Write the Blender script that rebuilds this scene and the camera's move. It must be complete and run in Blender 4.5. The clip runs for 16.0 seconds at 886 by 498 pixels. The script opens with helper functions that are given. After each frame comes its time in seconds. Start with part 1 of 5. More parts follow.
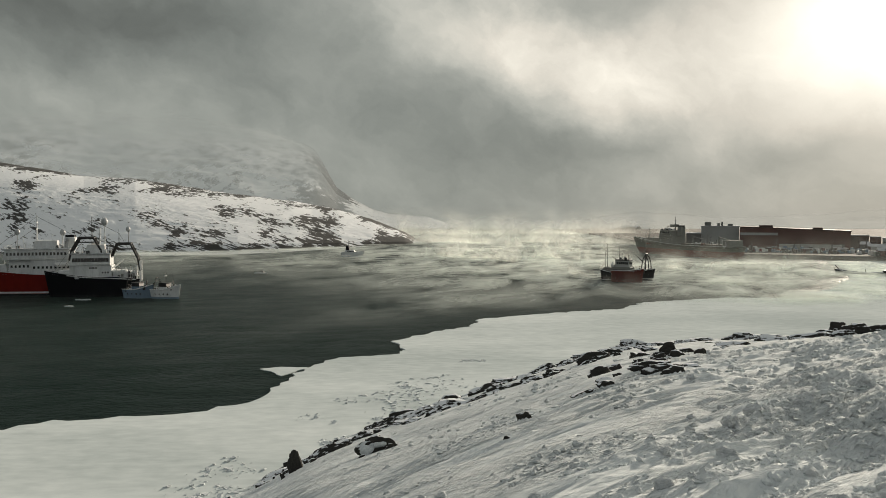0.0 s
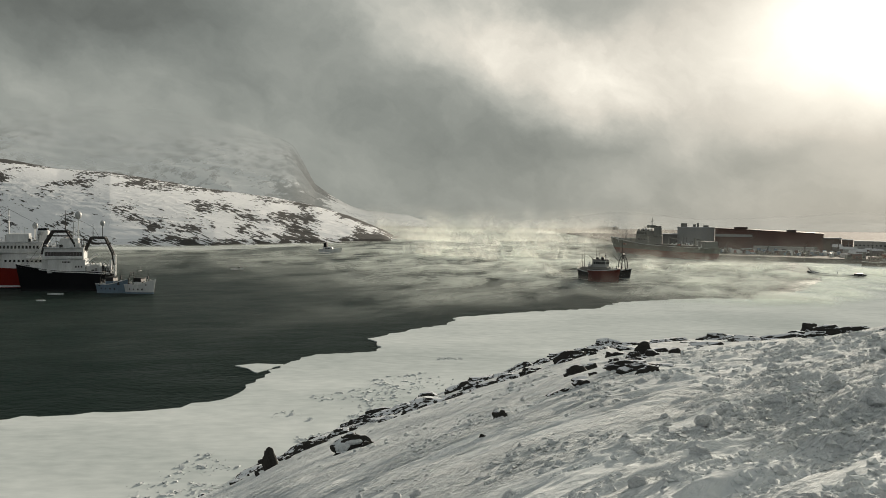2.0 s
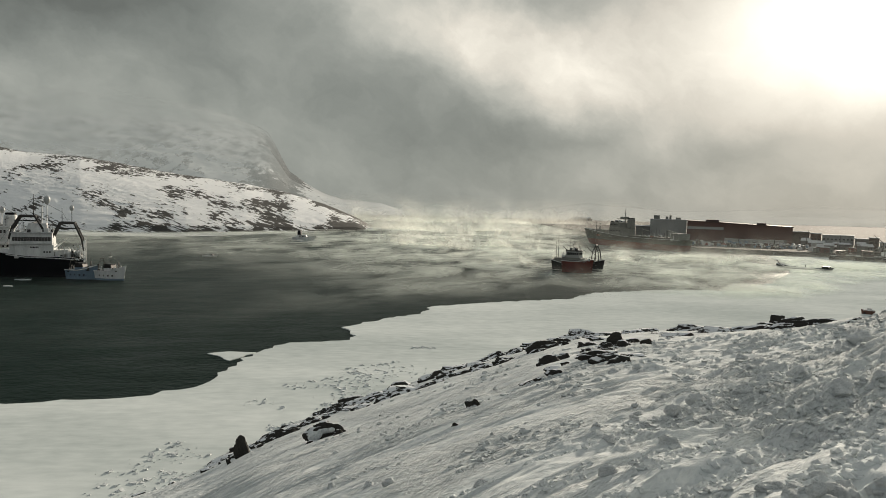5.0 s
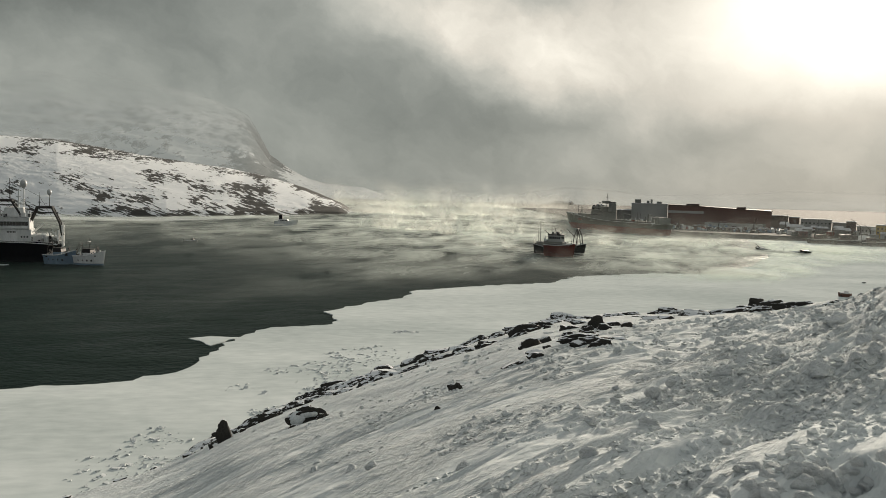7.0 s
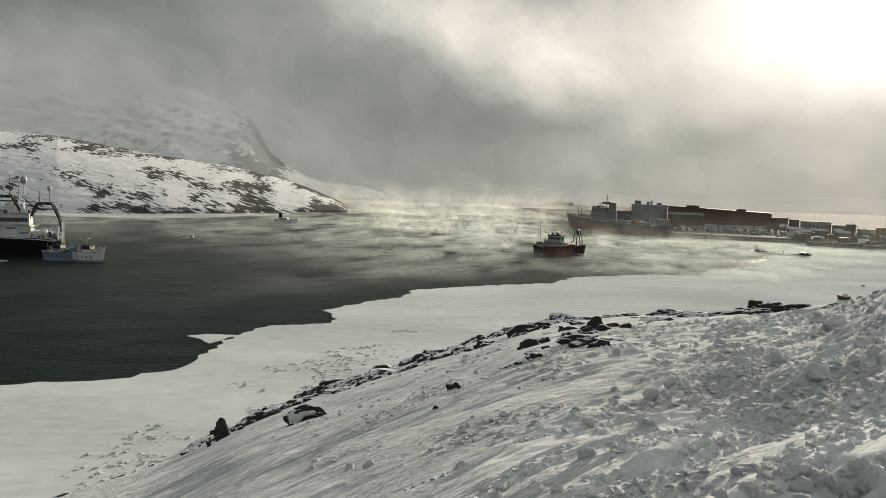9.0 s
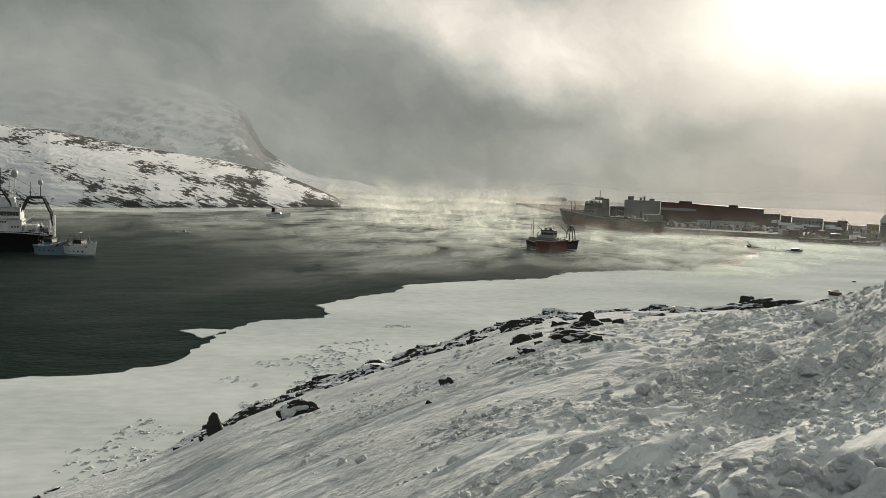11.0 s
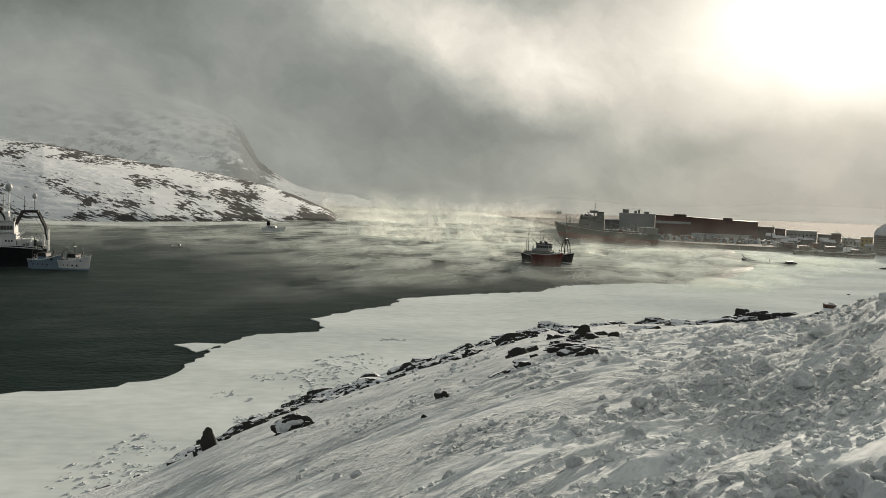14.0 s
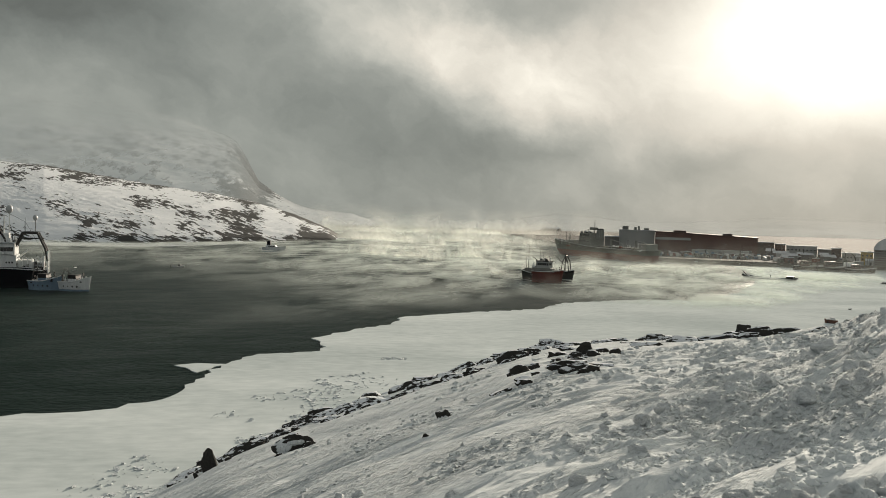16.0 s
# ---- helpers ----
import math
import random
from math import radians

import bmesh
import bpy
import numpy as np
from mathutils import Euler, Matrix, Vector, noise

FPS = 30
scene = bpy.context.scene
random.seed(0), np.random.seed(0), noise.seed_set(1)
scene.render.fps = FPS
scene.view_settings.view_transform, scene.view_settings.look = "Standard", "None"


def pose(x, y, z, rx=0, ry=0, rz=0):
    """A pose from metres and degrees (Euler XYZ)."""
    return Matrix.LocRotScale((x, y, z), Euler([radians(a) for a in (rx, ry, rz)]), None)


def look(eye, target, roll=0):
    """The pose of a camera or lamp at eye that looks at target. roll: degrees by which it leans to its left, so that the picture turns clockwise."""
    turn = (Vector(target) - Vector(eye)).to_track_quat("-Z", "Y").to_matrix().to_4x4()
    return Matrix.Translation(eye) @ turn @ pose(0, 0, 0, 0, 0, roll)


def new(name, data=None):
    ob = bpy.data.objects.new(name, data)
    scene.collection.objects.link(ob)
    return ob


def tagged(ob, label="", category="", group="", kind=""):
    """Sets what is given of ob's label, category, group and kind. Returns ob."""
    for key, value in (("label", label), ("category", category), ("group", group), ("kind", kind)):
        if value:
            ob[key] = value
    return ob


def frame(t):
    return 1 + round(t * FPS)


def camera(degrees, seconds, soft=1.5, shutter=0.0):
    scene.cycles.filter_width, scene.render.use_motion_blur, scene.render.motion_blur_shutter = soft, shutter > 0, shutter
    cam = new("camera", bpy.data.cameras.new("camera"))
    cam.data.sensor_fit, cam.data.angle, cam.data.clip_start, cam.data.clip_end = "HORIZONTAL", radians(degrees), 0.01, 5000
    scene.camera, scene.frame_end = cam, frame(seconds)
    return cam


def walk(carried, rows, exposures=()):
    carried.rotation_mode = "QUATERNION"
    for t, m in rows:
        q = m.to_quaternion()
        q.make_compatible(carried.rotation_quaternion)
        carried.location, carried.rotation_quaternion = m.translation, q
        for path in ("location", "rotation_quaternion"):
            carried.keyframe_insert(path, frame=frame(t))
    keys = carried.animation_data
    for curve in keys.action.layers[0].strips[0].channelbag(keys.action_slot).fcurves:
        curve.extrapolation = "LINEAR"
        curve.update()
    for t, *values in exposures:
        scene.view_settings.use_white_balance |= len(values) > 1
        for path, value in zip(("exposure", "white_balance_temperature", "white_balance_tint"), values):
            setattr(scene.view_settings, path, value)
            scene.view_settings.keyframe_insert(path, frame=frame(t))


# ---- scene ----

# ------------------------------------------------------------------ camera: it stands on the slope and only turns
cam = camera(60.0, 16.0, 0.6)
EYE = (0.0, 0.0, 29.0)
PATH = [
    (0.0, -2.5, 0.0, 0.0), (0.5, -2.91, 0.62, -0.7), (1.0, -2.39, -0.13, -1.34), (1.5, -2.22, -0.32, -1.43), (2.0, -2.64, -0.73, -1.6),
    (2.5, -2.48, -0.95, -1.17), (3.0, -2.8, -0.73, -0.81), (5.5, -3.64, -1.68, -4.09), (6.0, -4.19, -1.87, -4.42), (6.5, -4.89, -1.92, -4.72),
    (7.0, -4.55, -1.46, -4.78), (7.5, -4.45, -1.27, -4.75), (8.0, -4.66, -1.63, -4.77), (8.5, -4.52, -1.8, -4.87), (9.0, -4.58, -1.93, -4.77),
    (11.5, -5.21, -2.14, -5.32), (12.0, -5.63, -2.04, -5.04), (12.5, -5.88, -2.23, -5.84), (13.0, -5.88, -1.88, -6.31), (13.5, -4.38, -1.66, -6.15),
    (14.0, -3.92, -2.04, -5.63), (14.5, -3.98, -1.54, -5.53), (15.0, -3.73, -1.72, -4.89), (15.5, -3.29, -1.38, -5.34), (16.0, -2.57, -1.58, -5.64)]
walk(cam, [(t, pose(*EYE, 90 + tilt, lean, turn)) for t, tilt, lean, turn in PATH])

# ------------------------------------------------------------------ sky and sun
SUN_AZ, SUN_EL = 33.0, 13.0
scene.view_settings.exposure = 0.0


class Nodes:
    """Short hand for building node trees."""

    def __init__(self, tree):
        self.tree = tree
        tree.nodes.clear()

    def add(self, kind, **sets):
        n = self.tree.nodes.new(kind)
        for k, v in sets.items():
            if k in n.inputs:
                n.inputs[k].default_value = v
        return n

    def link(self, a, b):
        self.tree.links.new(a, b)

    def math(self, op, a, b=None, c=None, clamp=False):
        n = self.tree.nodes.new("ShaderNodeMath")
        n.operation, n.use_clamp = op, clamp
        for i, v in enumerate((a, b, c)):
            if v is None:
                continue
            if isinstance(v, (int, float)):
                n.inputs[i].default_value = v
            else:
                self.link(v, n.inputs[i])
        return n.outputs[0]

    def vec(self, op, a, b=None):
        n = self.tree.nodes.new("ShaderNodeVectorMath")
        n.operation = op
        for i, v in enumerate((a, b)):
            if v is None:
                continue
            if isinstance(v, (tuple, list)):
                n.inputs[i].default_value = v
            else:
                self.link(v, n.inputs[i])
        return n.outputs["Value"] if op in ("LENGTH", "DOT_PRODUCT") else n.outputs["Vector"]

    def noise(self, vector, scale, detail=4.0, rough=0.55, distort=0.0):
        n = self.add("ShaderNodeTexNoise", Scale=scale, Detail=detail, Roughness=rough, Distortion=distort)
        self.link(vector, n.inputs["Vector"])
        return n.outputs[0]

    def mapping(self, vector, scale=(1, 1, 1), turn=(0, 0, 0)):
        if any(turn):
            n = self.add("ShaderNodeMapping")
            n.inputs["Rotation"].default_value = [radians(a) for a in turn]
            self.link(vector, n.inputs["Vector"])
            vector = n.outputs[0]
        n = self.add("ShaderNodeMapping")
        n.inputs["Scale"].default_value = scale
        self.link(vector, n.inputs["Vector"])
        return n.outputs[0]

    def ramp(self, value, stops):
        n = self.add("ShaderNodeValToRGB")
        r = n.color_ramp
        while len(r.elements) < len(stops):
            r.elements.new(0.5)
        for e, (p, c) in zip(r.elements, stops):
            e.position = p
            e.color = (*c, 1) if isinstance(c, tuple) else (c, c, c, 1)
        self.link(value, n.inputs[0])
        return n.outputs[0]

    def mix(self, fac, a, b, blend="MIX"):
        n = self.tree.nodes.new("ShaderNodeMix")
        n.data_type, n.blend_type = "RGBA", blend
        for sock, v in ((n.inputs[0], fac), (n.inputs[6], a), (n.inputs[7], b)):
            if isinstance(v, (int, float)):
                sock.default_value = v if sock == n.inputs[0] else (v, v, v, 1)
            elif isinstance(v, tuple):
                sock.default_value = (*v, 1)
            else:
                self.link(v, sock)
        return n.outputs[2]


world = bpy.data.worlds.new("winter_sky")
scene.world = world
world.use_nodes = True
w = Nodes(world.node_tree)
way = w.add("ShaderNodeTexCoord").outputs["Generated"]
split = w.add("ShaderNodeSeparateXYZ")
w.link(way, split.inputs[0])
az = w.math("MULTIPLY", w.math("ARCTAN2", split.outputs[0], split.outputs[1]), 57.2958)
el = w.math("MULTIPLY", w.math("ARCSINE", split.outputs[2]), 57.2958)
join = w.add("ShaderNodeCombineXYZ")
w.link(az, join.inputs[0])
w.link(el, join.inputs[1])
spot = join.outputs[0]
# the clouds' edges wander, at two scales
wander = w.add("ShaderNodeTexNoise", Scale=0.10, Detail=6.0, Roughness=0.60)
w.link(w.mapping(spot, (1, 1.25, 1), (0, 0, 24)), wander.inputs["Vector"])
off = w.vec("MULTIPLY", w.vec("SUBTRACT", wander.outputs["Color"], (0.5, 0.5, 0.5)), (9.0, 7.0, 0.0))
warped = w.vec("ADD", spot, off)


def mass(at, a, e, wide_by, high_by, turn):
    """A soft round mass in the sky: bearing, height, half width, half height and turn in degrees."""
    d = w.vec("SUBTRACT", at, (a, e, 0))
    if turn:
        n = w.add("ShaderNodeMapping")
        n.inputs["Rotation"].default_value = (0, 0, radians(turn))
        w.link(d, n.inputs["Vector"])
        d = n.outputs[0]
    d = w.vec("MULTIPLY", d, (1 / wide_by, 1 / high_by, 0))
    return w.math("EXPONENT", w.math("MULTIPLY", w.vec("DOT_PRODUCT", d, d), -1.0))


# cloud masses: bearing, height, half width, half height, turn (degrees), light added
CLOUDS = [
    (-29, 14.5, 13, 4.5, 0, -0.20), (-15, 12.5, 8, 4, 0, -0.10), (-26, 8.2, 7, 1.6, 0, 0.05), (-5, 15.2, 4.5, 2.5, 0, 0.08), (3.5, 12.8, 6.5, 2.6, 12, 0.36), (11, 9.4, 6.5, 2.8, 25, 0.30),
    (17.5, 10.5, 6, 3.2, 0, 0.32), (13, 15.5, 5, 1.3, 0, -0.05), (2, 5.5, 9, 3.2, 12, -0.10), (13, 4.6, 6, 1.6, 8, -0.08), (18.5, 4.6, 2.6, 1.5, -20, 0.12), (27, 4.6, 7, 1.7, 0, -0.10), (22, 1.2, 11, 1.5, 0, 0.04)]
value = w.math("ADD", w.math("MULTIPLY", el, 0.002), 0.325)
for a, e, wa, we, turn, gain in CLOUDS:
    value = w.math("MULTIPLY_ADD", mass(warped, a, e, wa, we, turn), gain, value)
puffs = w.noise(w.mapping(warped, (1, 1.35, 1), (0, 0, 18)), 0.17, 7.0, 0.58)
value = w.math("MULTIPLY", value, w.math("MULTIPLY_ADD", puffs, 0.85, 0.58))
# the sun behind thin cloud
soft = w.vec("ADD", spot, w.vec("MULTIPLY", off, (0.45, 0.45, 0.0)))
glow = mass(soft, SUN_AZ, SUN_EL - 0.3, 9.5, 6.5, 0)
wide = mass(spot, SUN_AZ, SUN_EL, 24.0, 14.0, 0)
value = w.math("MULTIPLY_ADD", glow, 1.25, value)
value = w.math("MULTIPLY_ADD", wide, 0.15, value)
value = w.math("MAXIMUM", value, 0.08)
# unseen sky overhead and away from the sun, dimmed to cut the fill light
toward = w.vec("DOT_PRODUCT", way, (math.sin(radians(SUN_AZ)), math.cos(radians(SUN_AZ)), 0.0))
fill_dim = w.add("ShaderNodeMapRange")
fill_dim.inputs[1].default_value, fill_dim.inputs[2].default_value, fill_dim.inputs[3].default_value, fill_dim.inputs[4].default_value = -0.3, 0.42, 0.64, 1.0
w.link(toward, fill_dim.inputs[0])
value = w.math("MULTIPLY", value, fill_dim.outputs[0])
warm = w.math("ADD", w.math("MULTIPLY", wide, 0.35), w.math("MULTIPLY", w.math("SUBTRACT", value, 0.22), 1.7), clamp=True)
tint = w.mix(warm, (0.93, 1.0, 0.915), (1.0, 0.945, 0.825))
# the dimmed unseen side is also tinted bluer, for cooler fill
tint = w.mix(w.math("MULTIPLY_ADD", fill_dim.outputs[0], -2.8, 2.8, clamp=True), tint, (0.93, 0.985, 0.99))
cloud = w.mix(1.0, tint, value, "MULTIPLY")
sky = w.add("ShaderNodeTexSky")
sky.sky_type, sky.sun_disc = "NISHITA", False
sky.sun_elevation, sky.sun_rotation = radians(SUN_EL), radians(SUN_AZ)
clear = w.mix(1.0, sky.outputs[0], 0.06, "MULTIPLY")
back = w.add("ShaderNodeBackground", Strength=1.0)
w.link(w.mix(0.985, clear, cloud), back.inputs["Color"])
w.link(back.outputs[0], w.add("ShaderNodeOutputWorld").inputs["Surface"])

sun = new("sun", bpy.data.lights.new("sun", "SUN"))
sun.data.energy, sun.data.angle, sun.data.color = 5.0, radians(2.0), (1.0, 0.88, 0.72)
sun_way = Vector((math.sin(radians(SUN_AZ)) * math.cos(radians(SUN_EL)), math.cos(radians(SUN_AZ)) * math.cos(radians(SUN_EL)), math.sin(radians(SUN_EL))))
sun.matrix_world = look(sun_way * 500, (0, 0, 0))


# ------------------------------------------------------------------ materials
def surface(name, a, b, scale=1.0, rough=0.6, metal=0.0, bump=0.15, fine=12.0, stretch=(1, 1, 1), wear=None, wear_at=0.62, spec=0.5, deep=0.05):
    """A coloured surface that varies at two scales, with fine relief and, where given, stains of a second colour."""
    m = bpy.data.materials.new(name)
    m.use_nodes = True
    n = Nodes(m.node_tree)
    at = n.mapping(n.add("ShaderNodeTexCoord").outputs["Object"], stretch)
    big = n.noise(at, scale, 4.0)
    small = n.noise(at, scale * fine, 4.0)
    col = n.mix(n.ramp(n.math("ADD", n.math("MULTIPLY", big, 0.65), n.math("MULTIPLY", small, 0.35)), [(0.36, 0.0), (0.64, 1.0)]), a, b)
    if wear:
        col = n.mix(n.ramp(n.noise(at, scale * 2.3, 7.0, 0.7), [(wear_at, 0.0), (wear_at + 0.07, 1.0)]), col, wear)
    p = n.add("ShaderNodeBsdfPrincipled", Roughness=rough, Metallic=metal)
    p.inputs["Specular IOR Level"].default_value = spec
    n.link(col, p.inputs["Base Color"])
    n.link(n.math("MULTIPLY_ADD", small, 0.25, rough - 0.12), p.inputs["Roughness"])
    r = n.add("ShaderNodeBump", Strength=bump, Distance=deep)
    n.link(small, r.inputs["Height"])
    n.link(r.outputs[0], p.inputs["Normal"])
    n.link(p.outputs[0], n.add("ShaderNodeOutputMaterial").inputs["Surface"])
    return m


def snowy(name, rock_a, rock_b, low, high, streak, scale, snow=(0.84, 0.86, 0.88), veil=None, turn=(0, 0, 0), patch=0.5, patch_scale=0.012, steep_gain=0.9, crest=0.0, cluster=None):
    """Snow lying on rock: bare rock where the ground is steep or swept, in streaks. veil: haze put into the surface as
    see-through, by height: two heights, thinnest, thickest.
    cluster: how the streaks gather in outcrops (stretch, scale, gain)."""
    m = bpy.data.materials.new(name)
    m.use_nodes = True
    n = Nodes(m.node_tree)
    at = n.add("ShaderNodeTexCoord").outputs["Object"]
    geo = n.add("ShaderNodeNewGeometry")
    nz = n.add("ShaderNodeSeparateXYZ")
    n.link(geo.outputs["Normal"], nz.inputs[0])
    strk = n.noise(n.mapping(at, streak, turn), scale, 5.0, 0.58, 0.25)
    area = n.noise(at, patch_scale, 4.0, 0.6)
    steep = n.math("SUBTRACT", 1.0, nz.outputs[2])
    mask = n.math("ADD", n.math("MULTIPLY_ADD", steep, steep_gain, strk), n.math("MULTIPLY", n.math("SUBTRACT", area, 0.5), patch))
    if cluster:
        shape, size, gain = cluster
        group = n.noise(n.mapping(at, shape, turn), size, 3.0, 0.55, 0.3)
        mask = n.math("MULTIPLY_ADD", n.math("SUBTRACT", group, 0.5), gain, mask)
    if crest:
        swept = n.add("ShaderNodeAttribute")
        swept.attribute_name = "swept"
        mask = n.math("MULTIPLY_ADD", swept.outputs["Fac"], crest, mask)
    bare = n.ramp(mask, [(low, 0.0), (high, 1.0)])
    grain = n.noise(at, scale * 9, 5.0)
    rock = n.mix(grain, rock_a, rock_b)
    white = n.mix(n.noise(at, scale * 3, 3.0), tuple(c * 0.93 for c in snow), snow)
    col = n.mix(bare, white, rock)
    p = n.add("ShaderNodeBsdfPrincipled", Roughness=0.8)
    p.inputs["Specular IOR Level"].default_value = 0.2
    n.link(col, p.inputs["Base Color"])
    r = n.add("ShaderNodeBump", Strength=1.0, Distance=1.0 / scale * 0.16)
    n.link(n.math("ADD", strk, n.math("MULTIPLY", grain, 0.3)), r.inputs["Height"])
    n.link(r.outputs[0], p.inputs["Normal"])
    out = n.add("ShaderNodeOutputMaterial")
    # haze built into the surface: the sky behind shows through, more with height
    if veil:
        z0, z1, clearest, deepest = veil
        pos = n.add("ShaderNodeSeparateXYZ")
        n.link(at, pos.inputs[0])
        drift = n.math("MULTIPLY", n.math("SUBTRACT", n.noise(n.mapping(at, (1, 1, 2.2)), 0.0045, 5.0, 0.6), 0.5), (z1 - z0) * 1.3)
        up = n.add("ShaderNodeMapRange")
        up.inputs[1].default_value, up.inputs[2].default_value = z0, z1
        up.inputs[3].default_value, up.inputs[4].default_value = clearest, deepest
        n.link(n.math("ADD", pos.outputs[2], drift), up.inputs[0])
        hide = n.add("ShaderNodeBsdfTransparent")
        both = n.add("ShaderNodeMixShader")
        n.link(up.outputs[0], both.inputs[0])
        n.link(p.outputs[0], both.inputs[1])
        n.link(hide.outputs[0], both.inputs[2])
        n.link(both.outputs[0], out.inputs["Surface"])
    else:
        n.link(p.outputs[0], out.inputs["Surface"])
    return m


def water_material():
    m = bpy.data.materials.new("cold_sea_water")
    m.use_nodes = True
    n = Nodes(m.node_tree)
    at = n.add("ShaderNodeTexCoord").outputs["Object"]
    ripple = n.noise(n.mapping(at, (0.6, 1.0, 1.0), (0, 0, 20)), 0.9, 5.0, 0.6)
    swell = n.noise(n.mapping(at, (0.5, 1.0, 1.0), (0, 0, -15)), 0.12, 4.0)
    p = n.add("ShaderNodeBsdfPrincipled", Roughness=0.18, IOR=1.33)
    p.inputs["Specular IOR Level"].default_value = 0.045
    n.link(n.mix(n.noise(at, 0.015, 3.0), (0.005, 0.014, 0.011), (0.011, 0.024, 0.020)), p.inputs["Base Color"])
    n.link(n.math("MULTIPLY_ADD", swell, 0.3, 0.24), p.inputs["Roughness"])
    r = n.add("ShaderNodeBump", Strength=1.0, Distance=0.3)
    n.link(n.math("ADD", ripple, n.math("MULTIPLY", swell, 2.0)), r.inputs["Height"])
    n.link(r.outputs[0], p.inputs["Normal"])
    n.link(p.outputs[0], n.add("ShaderNodeOutputMaterial").inputs["Surface"])
    return m


def mist_material(name, low, high, most, stretch, scale, fade=None):
    """Drifting frost smoke and thin haze: white, half lets light through, in torn streaks. fade: height at which it has
    thinned out.
    """
    m = bpy.data.materials.new(name)
    m.use_nodes = True
    n = Nodes(m.node_tree)
    at = n.add("ShaderNodeTexCoord").outputs["Object"]
    tex = n.noise(n.mapping(at, stretch, (0, 0, 24)), scale, 8.0, 0.64, 0.8)
    wide = n.noise(at, scale * 0.22, 3.0)
    a = n.ramp(n.math("ADD", n.math("MULTIPLY", tex, 0.70), n.math("MULTIPLY", wide, 0.30)), [(low, 0.0), (high, most)])
    uv = n.add("ShaderNodeAttribute")
    uv.attribute_name = "thin"
    a = n.math("MULTIPLY", a, uv.outputs["Fac"], clamp=True)
    d = n.add("ShaderNodeBsdfDiffuse", Color=(0.78, 0.82, 0.765, 1))
    t = n.add("ShaderNodeBsdfTranslucent", Color=(0.40, 0.395, 0.37, 1))
    both = n.add("ShaderNodeAddShader")
    n.link(d.outputs[0], both.inputs[0])
    n.link(t.outputs[0], both.inputs[1])
    hide = n.add("ShaderNodeBsdfTransparent")
    out = n.add("ShaderNodeMixShader")
    n.link(a, out.inputs[0])
    n.link(hide.outputs[0], out.inputs[1])
    n.link(both.outputs[0], out.inputs[2])
    n.link(out.outputs[0], n.add("ShaderNodeOutputMaterial").inputs["Surface"])
    return m


def snow_material():
    """Wind-packed snow: long low scratches along the wind, crumbs and pits between them."""
    m = bpy.data.materials.new("wind_packed_snow")
    m.use_nodes = True
    n = Nodes(m.node_tree)
    at = n.add("ShaderNodeTexCoord").outputs["Object"]
    long = n.noise(n.mapping(at, (0.9, 5.5, 3.0), (0, 0, -37)), 1.0, 5.0, 0.62, 0.3)
    crumb = n.noise(n.mapping(at, (1.0, 1.6, 1.0), (0, 0, -37)), 5.5, 5.0, 0.68)
    where = n.ramp(n.noise(n.mapping(at, (0.6, 1.5, 1.0), (0, 0, -37)), 0.35, 4.0), [(0.37, 0.28), (0.56, 1.0)])
    tone = n.noise(at, 0.5, 5.0, 0.6)
    col = n.mix(n.ramp(n.math("ADD", n.math("MULTIPLY", tone, 0.6), n.math("MULTIPLY", crumb, 0.4)), [(0.36, 0.0), (0.64, 1.0)]), (0.58, 0.62, 0.63), (0.80, 0.825, 0.825))
    p = n.add("ShaderNodeBsdfPrincipled", Roughness=0.85)
    p.inputs["Specular IOR Level"].default_value = 0.05
    n.link(col, p.inputs["Base Color"])
    a = n.add("ShaderNodeBump", Strength=1.0, Distance=0.22)
    n.link(n.math("MULTIPLY", long, where), a.inputs["Height"])
    b = n.add("ShaderNodeBump", Strength=1.0, Distance=0.085)
    n.link(n.math("MULTIPLY", crumb, where), b.inputs["Height"])
    n.link(a.outputs[0], b.inputs["Normal"])
    n.link(b.outputs[0], p.inputs["Normal"])
    n.link(p.outputs[0], n.add("ShaderNodeOutputMaterial").inputs["Surface"])
    return m


M_SNOW = snow_material()
M_ICE = surface("snow_covered_sea_ice", (0.50, 0.55, 0.545), (0.76, 0.80, 0.79), 0.028, 0.9, bump=0.3, fine=18, stretch=(0.6, 1.3, 1), spec=0.0)
# nearly see-through all over, so the sky behind stands in for haze
M_FARICE = snowy("far_fjord_ice", (0.3, 0.3, 0.3), (0.4, 0.4, 0.4), 0.60, 0.70, (0.2, 1, 1), 0.01, veil=(-20, -10, 0.965, 0.965), patch=0.3)
M_THIN = surface("thin_grey_shore_ice", (0.30, 0.32, 0.32), (0.55, 0.57, 0.57), 0.03, 0.8, bump=0.1, fine=12, spec=0.05)
M_CLOD = surface("snow_lump", (0.60, 0.63, 0.64), (0.78, 0.80, 0.80), 2.5, 0.85, bump=0.6, fine=5, spec=0.03, deep=0.12)
M_ROCK = snowy("snow_dusted_rock", (0.012, 0.012, 0.012), (0.06, 0.057, 0.05), 0.60, 0.66, (1, 1, 2.0), 1.6, patch=0.4, patch_scale=0.9, steep_gain=0.62)
M_HILL = snowy("snowy_hillside", (0.02, 0.02, 0.02), (0.10, 0.096, 0.088), 0.578, 0.63, (0.42, 0.30, 3.4), 0.30, snow=(0.90, 0.91, 0.92), turn=(0, -17, 0), patch=0.35, patch_scale=0.012, steep_gain=0.25, crest=0.20, cluster=((0.8, 0.22, 2.2), 0.034, 1.25))
